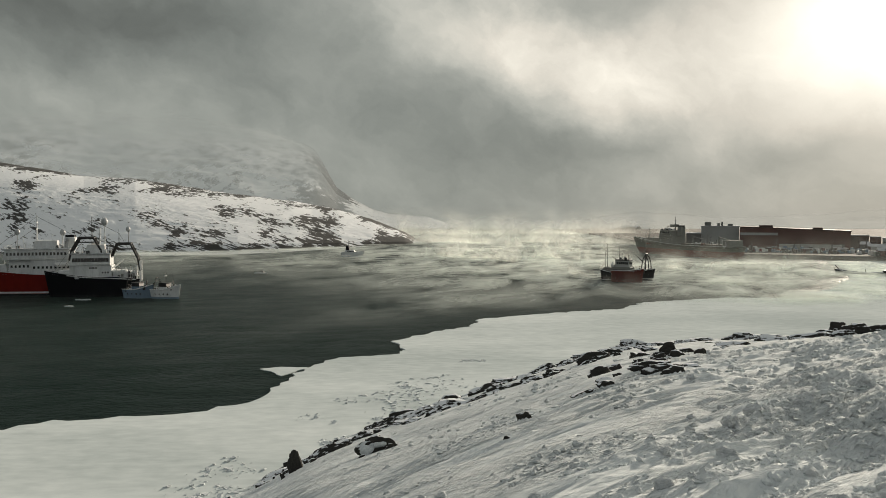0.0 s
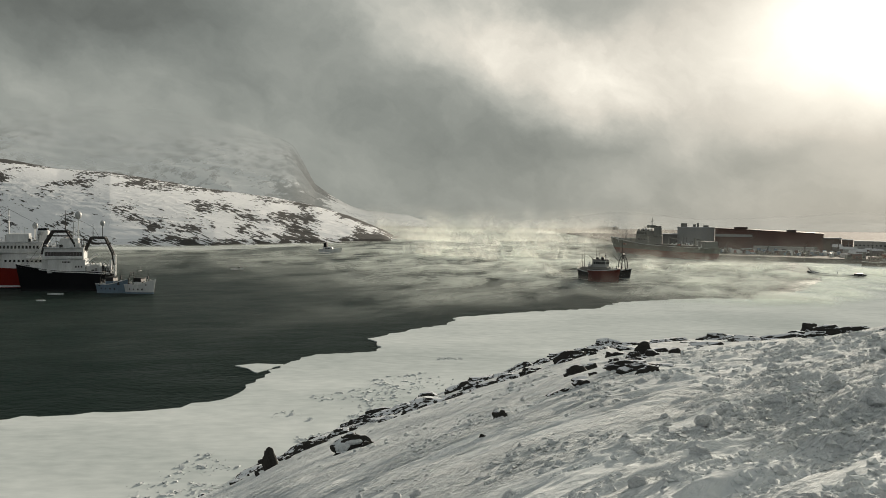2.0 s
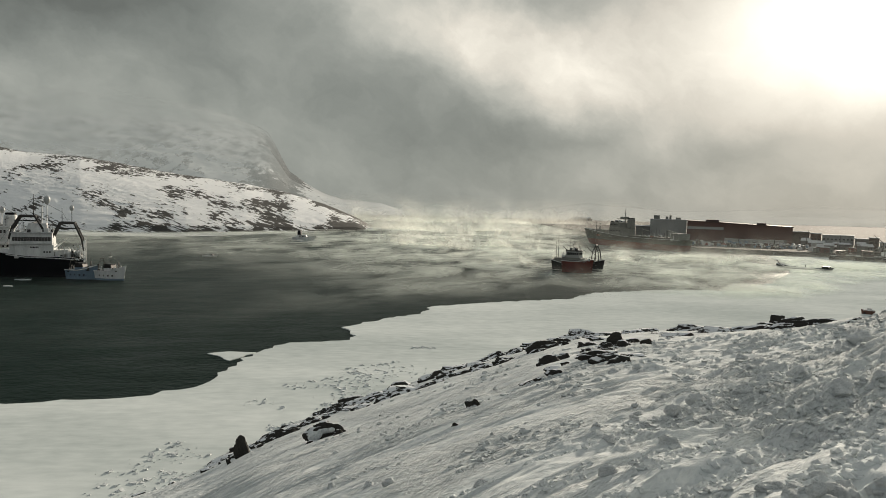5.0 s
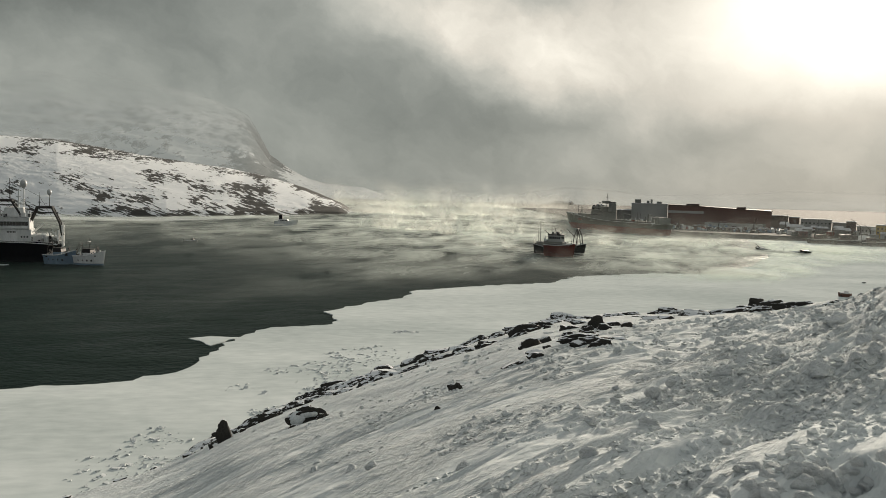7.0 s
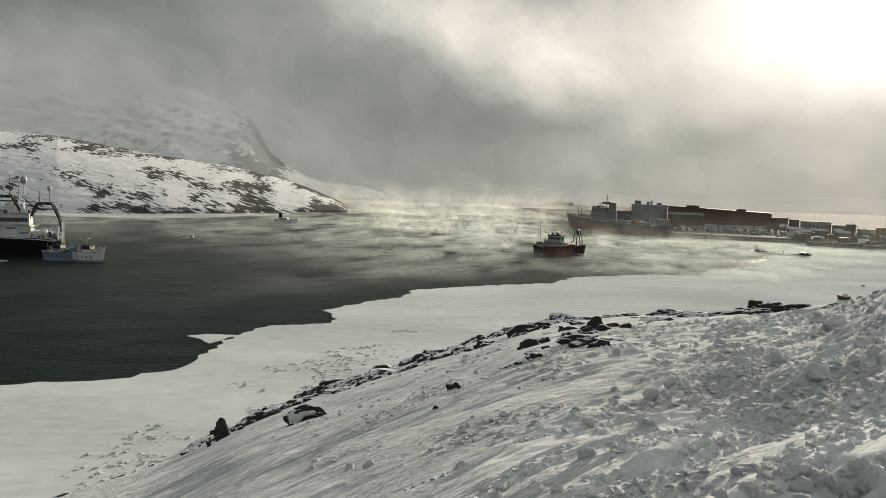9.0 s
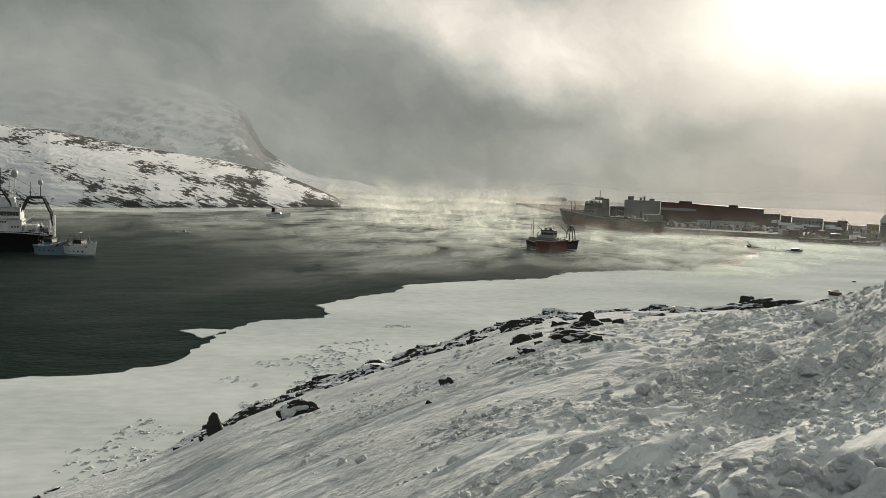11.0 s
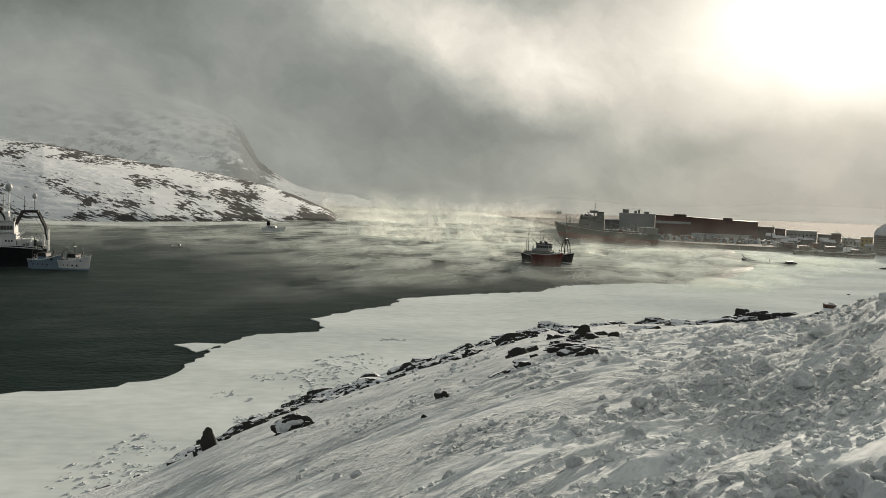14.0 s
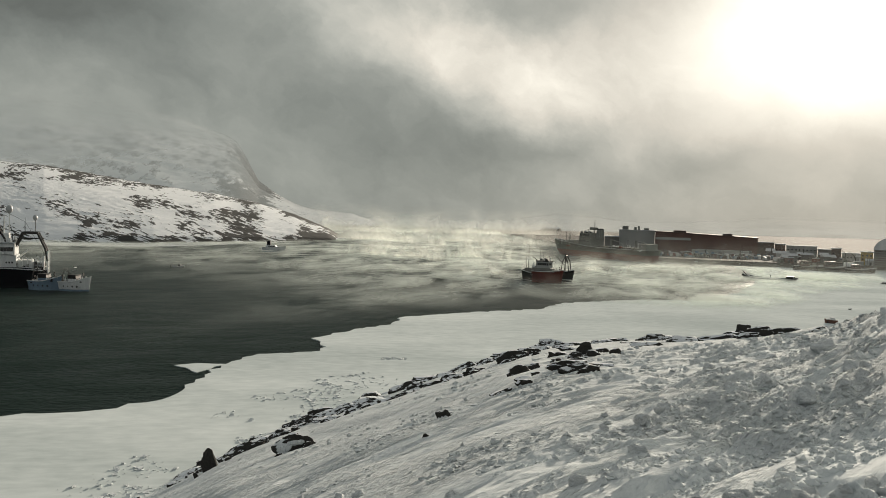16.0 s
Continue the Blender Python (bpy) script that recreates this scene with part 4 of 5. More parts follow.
# ------------------------------------------------------------------ the two large trawlers
def red_trawler():
    t = thing("trawler", "large red-hulled trawler with a tall white superstructure", "ship", (-146.3, 282.2, 0), -165.0, "moored trawlers", (0.9, 0.9, 1.08))
    hull(t, 50, 11.5, 9.5, 7.0, 6.0, 0.6, M_BLACK, M_RED, 0.06, stripe=(0.15, 0.75, M_WHITE))
    box("forecastle", M_WHITE, t, 15.5, 20.5, -1.8, 1.8, 8.0, 10.4, 0.1, 1.0)
    d = box("deckhouse", M_WHITE, t, -12, 4.5, -5.0, 5.0, 6.0, 12.0, 0.12)
    windows(d, 5.03, -10, 4.0, 9.0, 9.8, 9, 0.5, "x")
    windows(d, -5.03, -10, 4.0, 9.0, 9.8, 9, 0.5, "x")
    d = box("forward_house", M_WHITE, t, 4.5, 13.0, -3.9, 3.9, 7.0, 12.0, 0.12, 0.4)
    windows(d, 3.93, 5.0, 12.4, 9.4, 10.2, 5, 0.5, "x")
    b = box("bridge", M_WHITE, t, -10, 14.5, -5.4, 5.4, 12.0, 15.4, 0.12, 0.7)
    windows(b, 14.2, -5.0, 5.0, 13.4, 14.6, 8)
    windows(b, 5.42, -9, 13.5, 13.5, 14.5, 17, 0.42, "x")
    windows(b, -5.42, -9, 13.5, 13.5, 14.5, 17, 0.42, "x")
    box("wheelhouse_roof", M_DECK, t, -10.4, 14.9, -5.7, 5.7, 15.4, 15.75, 0.08, label="snowy bridge roof")
    railing(t, [(-10, -5.6, 15.75), (14, -5.6, 15.75), (14, 5.6, 15.75), (-10, 5.6, 15.75)])
    for z, x0, x1 in ((12.0, -14, 13.5), (6.6, -20, -13)):
        railing(t, [(x0, 5.5, z), (x1, 5.5, z)])
    box("upper_house", M_WHITE, t, -4.5, 3.5, -3, 3, 15.75, 18.4, 0.1)
    f = box("funnel", M_WHITE, t, -11.5, -7, -2.4, 2.4, 15.4, 19.5, 0.3, 0.6, 0.3)
    box("funnel_top", M_BLACK, f, -11.2, -7.8, -1.9, 1.9, 19.5, 20.2, 0.1)
    mast(t, 3, 0, 18.4, 27.0, 0.28, ((0.45, 1.6), (0.7, 1.1), (0.85, 0.6)), M_WHITE)
    for x, y, z, rad in ((9.5, 3.2, 20.6, 1.05), (-6.0, -2.5, 20.2, 1.1), (-9.0, 3.0, 18.2, 0.7)):
        p = bar("radome_post", M_WHITE, t, [(x, y, 15.6), (x, y, z)], 0.2)
        dome("radome", M_DOME, p, (x, y, z + rad * 0.7), rad, "white satellite dome")
    gantry(t, -18, 4.6, 6, 17, 0.7, 0.35)
    bar("foremast", M_WHITE, t, [(19, 0, 8.5), (19, 0, 16.0)], 0.2, 0.6)
    box("crate", M_WHITE, t, 13.7, 15.2, 1.0, 3.4, 7.2, 10.6, 0.05)
    for side in (1, -1):
        l = bar("lifeboat", M_WHITE, t, [(-9.5, 5.9 * side, 10.6), (-8.8, 5.9 * side, 10.3), (-5.2, 5.9 * side, 10.3), (-4.5, 5.9 * side, 10.6)], 0.8, 1.0, "white lifeboat under davits")
        for x in (-9, -5):
            bar("davit", M_WHITE, l, [(x, 5.0 * side, 9.4), (x, 5.4 * side, 12.2), (x, 6.2 * side, 12.4)], 0.12)
    for k in range(9):
        bar("aerial", M_WHITE, t, [(-8 + k * 2.4, (-1) ** k * 3.0, 15.7), (-8 + k * 2.4, (-1) ** k * 3.0, 18.5 + (k * 7 % 4))], 0.06)
    for x0, z0, x1, z1 in ((3, 26.5, 19, 15.5), (3, 26.5, -17, 17), (3, 23, 24, 9.8)):
        bar("stay", M_DARK, t, [(x0, 0, z0), (x1, 0, z1)], 0.05)
    bar("crane", M_WHITE, t, [(15.8, -2.5, 8.5), (15.8, -2.5, 13.5), (20.5, -2.0, 14.5)], 0.25, 0.6)
    railing(t, [(12, -5.0, 8.0), (18, -4.2, 8.6), (23, -1.8, 9.3)], 1.0)
    railing(t, [(12, 5.0, 8.0), (18, 4.2, 8.6), (23, 1.8, 9.3)], 1.0)
    deck_clutter(t, (-9, 13), (-4.8, 4.8), 15.75, 16, 3, 1.8)
    deck_clutter(t, (-21, -13), (-4.6, 4.6), 5.6, 14, 4, 3.0)
    return t


def black_trawler():
    t = thing("trawler", "black-hulled trawler with white wheelhouse and arched gantries", "ship", (-125.2, 276.0, 0), -165.0, "moored trawlers", (0.74, 0.85, 1.0))
    hull(t, 41, 11.0, 9.6, 7.2, 6.2, 0.5, M_BLACK, M_BLACK, 0.06)
    box("whaleback", M_WHITE, t, 11.5, 17.5, -2.0, 2.0, 7.2, 9.6, 0.15, 1.6, 0.4)
    d = box("deckhouse", M_WHITE, t, -8.0, 8.5, -4.9, 4.9, 6.5, 11.2, 0.12, 0.3)
    box("forward_house", M_WHITE, t, 8.5, 11.5, -3.4, 3.4, 7.0, 11.2, 0.12, 0.6)
    box("aft_house", M_WHITE, t, -14.0, -8.0, -3.6, 3.6, 6.2, 9.4, 0.12)
    windows(d, 4.93, -7.0, -3.4, 8.4, 9.0, 3, 0.5, "x")
    for k in range(6):
        box("nameplate", M_DARK, d, -1.6 + k * 0.62, -1.15 + k * 0.62, 4.9, 4.97, 10.1, 10.6, 0)
    b = box("bridge", M_WHITE, t, -7.4, 10.8, -5.1, 5.1, 11.2, 15.2, 0.15, 1.2, 0.25)
    windows(b, 10.1, -4.4, 4.4, 12.5, 13.9, 9, 0.06)
    windows(b, 5.04, -6.8, 9.4, 12.5, 13.9, 13, 0.05, "x")
    windows(b, -5.04, -6.8, 9.4, 12.5, 13.9, 13, 0.05, "x")
    box("wheelhouse_roof", M_DECK, t, -7.7, 10.0, -5.3, 5.3, 15.2, 15.5, 0.08, label="snowy wheelhouse roof")
    railing(t, [(-7.4, -5.1, 15.5), (9.4, -5.1, 15.5), (9.4, 5.1, 15.5), (-7.4, 5.1, 15.5)])
    railing(t, [(-8, 5.2, 11.2), (8.5, 5.2, 11.2)])
    box("upper_house", M_WHITE, t, -4.5, 4.5, -2.6, 2.6, 15.5, 18.6, 0.15, 1.4, 0.5)
    deck_clutter(t, (-7, 9), (-4.6, 4.6), 15.5, 24, 9, 2.4)
    deck_clutter(t, (-19.5, -8.5), (-4.4, 4.4), 6.2, 34, 10, 4.2)
    gantry(t, 3.6, 7.6, 13.0, 21.0, 0.42, 0.5, 0, "trawl_frame")
    mast(t, 1.2, 0.6, 20.8, 28.6, 0.24, ((0.3, 0.8), (0.75, 0.5)))
    m = bar("radar_mast", M_WHITE, t, [(-2.0, 0, 15.4), (-2.3, 0, 24.5)], 0.5, 0.4)
    box("radar", M_WHITE, m, -3.5, -0.8, -0.4, 0.4, 20.0, 20.35, 0.05)
    box("radar", M_WHITE, m, -3.2, -1.2, -0.4, 0.4, 22.2, 22.5, 0.05)
    p = bar("radome_post", M_WHITE, t, [(-4.0, -2.2, 15.4), (-4.0, -2.2, 25.8)], 0.2)
    dome("radome", M_DOME, p, (-4.0, -2.2, 26.8), 1.5, "white satellite dome")
    gantry(t, -13.2, 7.4, 9.0, 18.8, 0.42, 0.5, 0, "trawl_frame")
    for side in (2.2, -2.2):
        box("gantry_foot", M_WHITE, t, -21.0, -20.2, side - 0.4, side + 0.4, 5.0, 12.6, 0.08, label="white gantry leg")
    mast(t, -11.0, 1.0, 18.7, 24.0, 0.18, ((0.5, 0.6),))
    p = bar("radome_post", M_DARK, t, [(-14.8, -1.8, 18.7), (-14.8, -1.8, 23.2)], 0.16)
    dome("radome", M_DOME, p, (-14.8, -1.8, 24.0), 1.05, "white satellite dome")
    for x in (-15.5, -17.8):
        box("net_drum", M_WHITE, t, x - 0.9, x + 0.9, -3.6, 3.6, 6.3, 8.9, 0.3)
    bar("derrick", M_WHITE, t, [(-6.2, 2.5, 9), (-12.5, 2.8, 13.0)], 0.22)
    bar("derrick", M_WHITE, t, [(-6.2, -2.5, 9), (-12.5, -2.8, 12.8)], 0.22)
    box("stern_post", M_WHITE, t, -19.5, -18.6, -4.3, -3.5, 6.0, 11.0, 0.1)
    box("stern_post", M_WHITE, t, -19.5, -18.6, 3.5, 4.3, 6.0, 11.0, 0.1)
    for k in range(5):
        bar("aerial", M_WHITE, t, [(-6 + k * 2.8, (-1) ** k * 3.6, 15.4), (-6 + k * 2.8, (-1) ** k * 3.6, 18.5 + (k * 5 % 3))], 0.07)
    for x0, z0, x1, z1 in ((1.2, 27.5, 18, 9.6), (1.2, 27.5, -11, 22.5), (-11, 22.5, -19.2, 11), (4.5, 20.8, 15, 9.6)):
        bar("stay", M_DARK, t, [(x0, 0, z0), (x1, 0, z1)], 0.05)
    for k in range(4):
        bar("life_raft", M_WHITE, t, [(-6.6 + k * 1.6, 5.25, 11.7), (-5.7 + k * 1.6, 5.25, 11.7)], 0.38, 1.0, "white life raft canister")
    for k in range(7):
        box("deck_gear", (M_GREY, M_DARK, M_WHITE)[k % 3], t, -18 + k * 1.6, -17 + k * 1.6, 3.0 + (k % 2), 4.4 + (k % 2) * 0.3, 6.2, 7.6 + (k * 3 % 4) * 0.5, 0.08)
    for x in (-18, -12.5):
        bar("gallows", M_WHITE, t, [(x, 4.3, 6.5), (x, 4.3, 10.0), (x + 1.2, 4.3, 10.8), (x + 2.2, 4.3, 10.0), (x + 2.2, 4.3, 6.5)], 0.2)
    bar("rubbing_strake", M_WHITE, t, [(-19, 5.45, 6.0), (-8, 5.65, 6.6), (4, 5.6, 7.0), (12, 4.6, 7.8)], 0.16)
    for z in (8.6, 10.4):
        railing(t, [(-19, 4.9, z - 1.4), (-6.2, 5.0, z - 1.4)], 1.0)
    return t


def small_boat(label, at, heading, low, up, L=11.0):
    t = thing("fishing_boat", label, "boat", at, heading, "small fishing boats", (0.90, 1.05, 1.25))
    hull(t, L, 4.3, 4.0, 2.5, 2.5, 0.5, low, up, 0.09, 0.5)
    h = box("wheelhouse", up, t, -1.8, 1.6, -1.35, 1.35, 1.4, 3.3, 0.06, 0.2)
    box("wheelhouse_top", M_DARK, t, -1.9, 1.6, -1.4, 1.4, 3.3, 4.3, 0.08, 0.3, label="dark wheelhouse with windows")
    windows(h, 1.36, -1.4, 1.3, 2.3, 2.9, 3, 0.3, "x")
    box("roof", M_DARK, t, -2.1, 1.7, -1.5, 1.5, 4.3, 4.42, 0.03)
    mast(t, 0.0, 0, 4.6, 7.6, 0.07, ((0.6, 0.5), (0.85, 0.3)))
    bar("aerial", M_DARK, t, [(-1.2, 0.7, 4.6), (-1.2, 0.7, 7.0)], 0.04)
    g = gantry(t, -L * 0.36, 1.5, 1.6, 5.8, 0.5, 0.10, 0.5)
    box("radar", M_WHITE, t, -0.3, 0.3, -0.6, 0.6, 6.2, 6.4, 0.03)
    railing(t, [(1.8, 1.5, 2.3), (3.8, 1.1, 2.6), (L * 0.5, 0.2, 2.9), (3.8, -1.1, 2.6), (1.8, -1.5, 2.3)], 0.8)
    box("fish_tub", M_WHITE, t, -4.2, -3.0, -0.8, 0.8, 1.4, 2.2, 0.05)
    box("hatch", M_WHITE, t, 2.0, 3.2, -0.7, 0.7, 2.0, 2.5, 0.05)
    mast(t, 3.6, 0.0, 2.2, 6.6, 0.06, ((0.7, 0.4),))
    bar("boom", M_DARK, t, [(-1.6, 0, 4.4), (-4.6, 0.2, 5.6)], 0.06)
    bar("stay", M_DARK, t, [(0, 0, 7.4), (5.2, 0, 3.2)], 0.025)
    for k in range(4):
        dome("fender", M_DARK, t, (-3.0 + k * 1.8, -1.95, 1.3), 0.28, "black rubber fender")
    box("net_pile", M_DARK, t, -5.0, -4.3, -0.9, 0.9, 1.4, 2.1, 0.15)
    deck_clutter(t, (-4.6, -2.0), (-1.2, 1.2), 1.9, 16, int(at[0]), 2.2)
    deck_clutter(t, (1.8, 4.2), (-0.9, 0.9), 2.4, 11, int(at[1]), 1.8)
    return t


red_trawler()
black_trawler()
small_boat("small pale blue fishing boat with a bent gantry", (-107.4, 269.5, 0), -12, M_BLUE, M_BLUE, 11.5)
small_boat("small white fishing boat with a dark wheelhouse", (-97.2, 268.0, 0), -16, M_BLUE, M_WHITE, 11.5)

# small pieces of drift ice beside the trawlers
for bx, by, bl, bw in ((-123.5, 262.0, 5.0, 1.6), (-119.0, 243.0, 2.6, 1.0)):
    o = slab("ice_floe", [(bx - bl / 2, by - bw * 0.2), (bx - bl * 0.1, by + bw / 2), (bx + bl / 2, by + bw * 0.4), (bx + bl * 0.3, by - bw / 2)], 0.35, -0.3, M_ICE, 0.15, 0.6, int(by))
    tagged(o, "small piece of white drift ice afloat", "ice floe")


# ------------------------------------------------------------------ the boats out in the basin
def red_boat():
    t = thing("fishing_boat", "red-hulled fishing boat with a white wheelhouse", "boat", (79.6, 331.0, 0), -35, "boats in the basin", (0.80, 0.96, 1.17))
    hull(t, 16.5, 6.4, 5.4, 4.5, 4.5, 0.3, M_BLACK, M_SCARLET, 0.06, 0.5)
    d = box("deckhouse", M_GREY, t, -8.0, 3.0, -2.5, 2.5, 2.9, 5.8, 0.08)
    windows(d, -2.53, -7, 2, 4.2, 4.9, 6, 0.5, "x")
    b = box("wheelhouse", M_PALE, t, -5.5, 2.0, -2.3, 2.3, 5.8, 8.2, 0.08, 0.4)
    windows(b, -2.33, -5, 1.6, 6.8, 7.7, 6, 0.25, "x")
    windows(b, 1.85, -2.0, 2.0, 6.8, 7.7, 5, 0.25)
    box("roof", M_DARK, t, -5.8, 2.3, -2.5, 2.5, 8.2, 8.5, 0.05)
    mast(t, -4.5, 0, 8.4, 13.0, 0.13, ((0.5, 0.8),))
    mast(t, 0.5, 0.5, 8.4, 11.5, 0.1, ((0.6, 0.5),))
    bar("boom", M_DARK, t, [(-6, 0, 8.4), (-8.8, 0, 9.8)], 0.12)
    bar("radar", M_DARK, t, [(-1.4, -1.1, 9.5), (-1.4, 1.1, 9.5)], 0.18)
    mast(t, -1.4, 0, 8.4, 9.5, 0.12, ())
    bar("life_raft", M_WHITE, t, [(-7.4, -1.6, 6.2), (-6.0, -1.6, 6.2)], 0.38, label="white life raft canister")
    box("gear_locker", M_DARK, t, 3.2, 4.6, -1.5, 1.5, 3.6, 5.0, 0.08)
    bar("winch", M_DARK, t, [(5.6, -1.3, 4.7), (5.6, 1.3, 4.7)], 0.55)
    bar("funnel", M_DARK, t, [(-6.8, 1.0, 5.8), (-6.8, 1.0, 8.6)], 0.4)
    deck_clutter(t, (-5.2, 1.6), (-2.0, 2.0), 8.5, 8, 21, 1.6)
    deck_clutter(t, (-8.0, -5.8), (-2.2, 2.2), 5.8, 7, 22, 2.4)
    deck_clutter(t, (3.0, 7.5), (-2.0, 2.0), 3.9, 9, 23, 2.0)
    railing(t, [(3.0, 2.8, 3.9), (8.0, 1.6, 4.5)], 0.9)
    railing(t, [(3.0, -2.8, 3.9), (8.0, -1.6, 4.5)], 0.9)
    return t


def dark_boat():
    t = thing("fishing_boat", "black-hulled boat with tall masts fore and aft", "boat", (81.4, 338.6, 0), -35, "boats in the basin", (0.80, 0.96, 1.09))
    hull(t, 29, 6.6, 5.6, 3.4, 4.6, 0.3, M_BLACK, M_BLACK, 0.05, 0.5, stripe=(0.0, 0.25, M_WHITE))
    mast(t, -11.5, 0.0, 2.8, 15.0, 0.2, ((0.75, 0.9),))
    mast(t, -13.0, 0.5, 2.8, 12.0, 0.15, ((0.8, 0.6),))
    box("winch_house", M_GREY, t, -13, -8.5, -2.0, 2.0, 2.8, 5.4, 0.1)
    mast(t, 10.5, 0.0, 4.0, 21.0, 0.2, ((0.3, 1.2), (0.7, 0.6)))
    for side in (1, -1):
        bar("gallows_leg", M_DARK, t, [(9.0, 2.2 * side, 4.0), (9.6, 2.0 * side, 8.6), (11.0, 1.2 * side, 11.2)], 0.24)
        bar("gallows_leg", M_DARK, t, [(13.2, 1.6 * side, 4.5), (12.6, 1.5 * side, 8.6), (11.0, 1.2 * side, 11.2)], 0.24)
    bar("gallows_head", M_DARK, t, [(11.0, 1.4, 11.2), (11.0, -1.4, 11.2)], 0.3)
    box("hatch", M_GREY, t, -7.5, -4.0, -1.6, 1.6, 2.8, 4.0, 0.1)
    bar("net_drum", M_DARK, t, [(8.0, 1.8, 4.9), (8.0, -1.8, 4.9)], 0.8)
    bar("derrick", M_DARK, t, [(10.5, 0, 7.0), (4.5, 0.2, 11.0)], 0.12)
    deck_clutter(t, (-13.5, -5.0), (-2.0, 2.0), 3.0, 14, 24, 2.8)
    deck_clutter(t, (7.5, 13.0), (-2.0, 2.0), 3.9, 9, 25, 2.2)
    bar("stay", M_DARK, t, [(10.5, 0, 19.5), (13.5, 0, 5.0)], 0.04)
    bar("stay", M_DARK, t, [(-11.5, 0, 14.5), (-2, 0, 8.0)], 0.04)
    return t


red_boat()
dark_boat()


def pilot_boat():
    t = thing("motor_boat", "small grey-white motor boat with a black cabin", "boat", (-64.0, 540.0, 0), -6, "", (0.64, 1.0, 1.0))
    hull(t, 24, 5.6, 4.2, 3.2, 3.0, 0.4, M_BLUE, M_WHITE, 0.08, 0.4)
    c = box("cabin", M_WHITE, t, -7.5, 4.0, -2.0, 2.0, 2.6, 4.6, 0.1, 1.6)
    windows(c, -2.03, -5, 3, 3.3, 4.1, 5, 0.3, "x")
    box("wheelhouse", M_BLACK, t, -6.5, -2.8, -1.8, 1.8, 4.6, 7.6, 0.1, 0.5, label="black upper cabin")
    mast(t, -4.0, 0, 7.6, 12.0, 0.12, ((0.6, 0.8),))
    return t


pilot_boat()
t = thing("rowing_boat", "low open boat lying far out on the water", "boat", (-90.5, 380.0, 0), -5)
hull(t, 6.5, 1.9, 0.9, 0.6, 0.7, 0.15, M_GREY, M_WHITE, 0.06, 0.25)
box("outboard", M_DARK, t, -3.3, -2.9, -0.25, 0.25, 0.3, 1.3, 0.05)
box("seat", M_DARK, t, -0.4, 0.1, -0.8, 0.8, 0.45, 0.55, 0.02)
box("cuddy", M_DARK, t, 0.6, 1.9, -0.6, 0.6, 0.5, 1.5, 0.05, 0.4)


# ------------------------------------------------------------------ the quay and what stands on it
quay = slab("quay", [(203, 528), (264, 495), (296, 490), (312, 520), (335, 505), (420, 470), (900, 470), (1200, 1500), (230, 1500), (196, 640)], 2.8, -3.0, M_QUAY, 0.3, 12, 21)
tagged(quay, "snow-stained concrete quay above the ice", "quay", kind="structure")


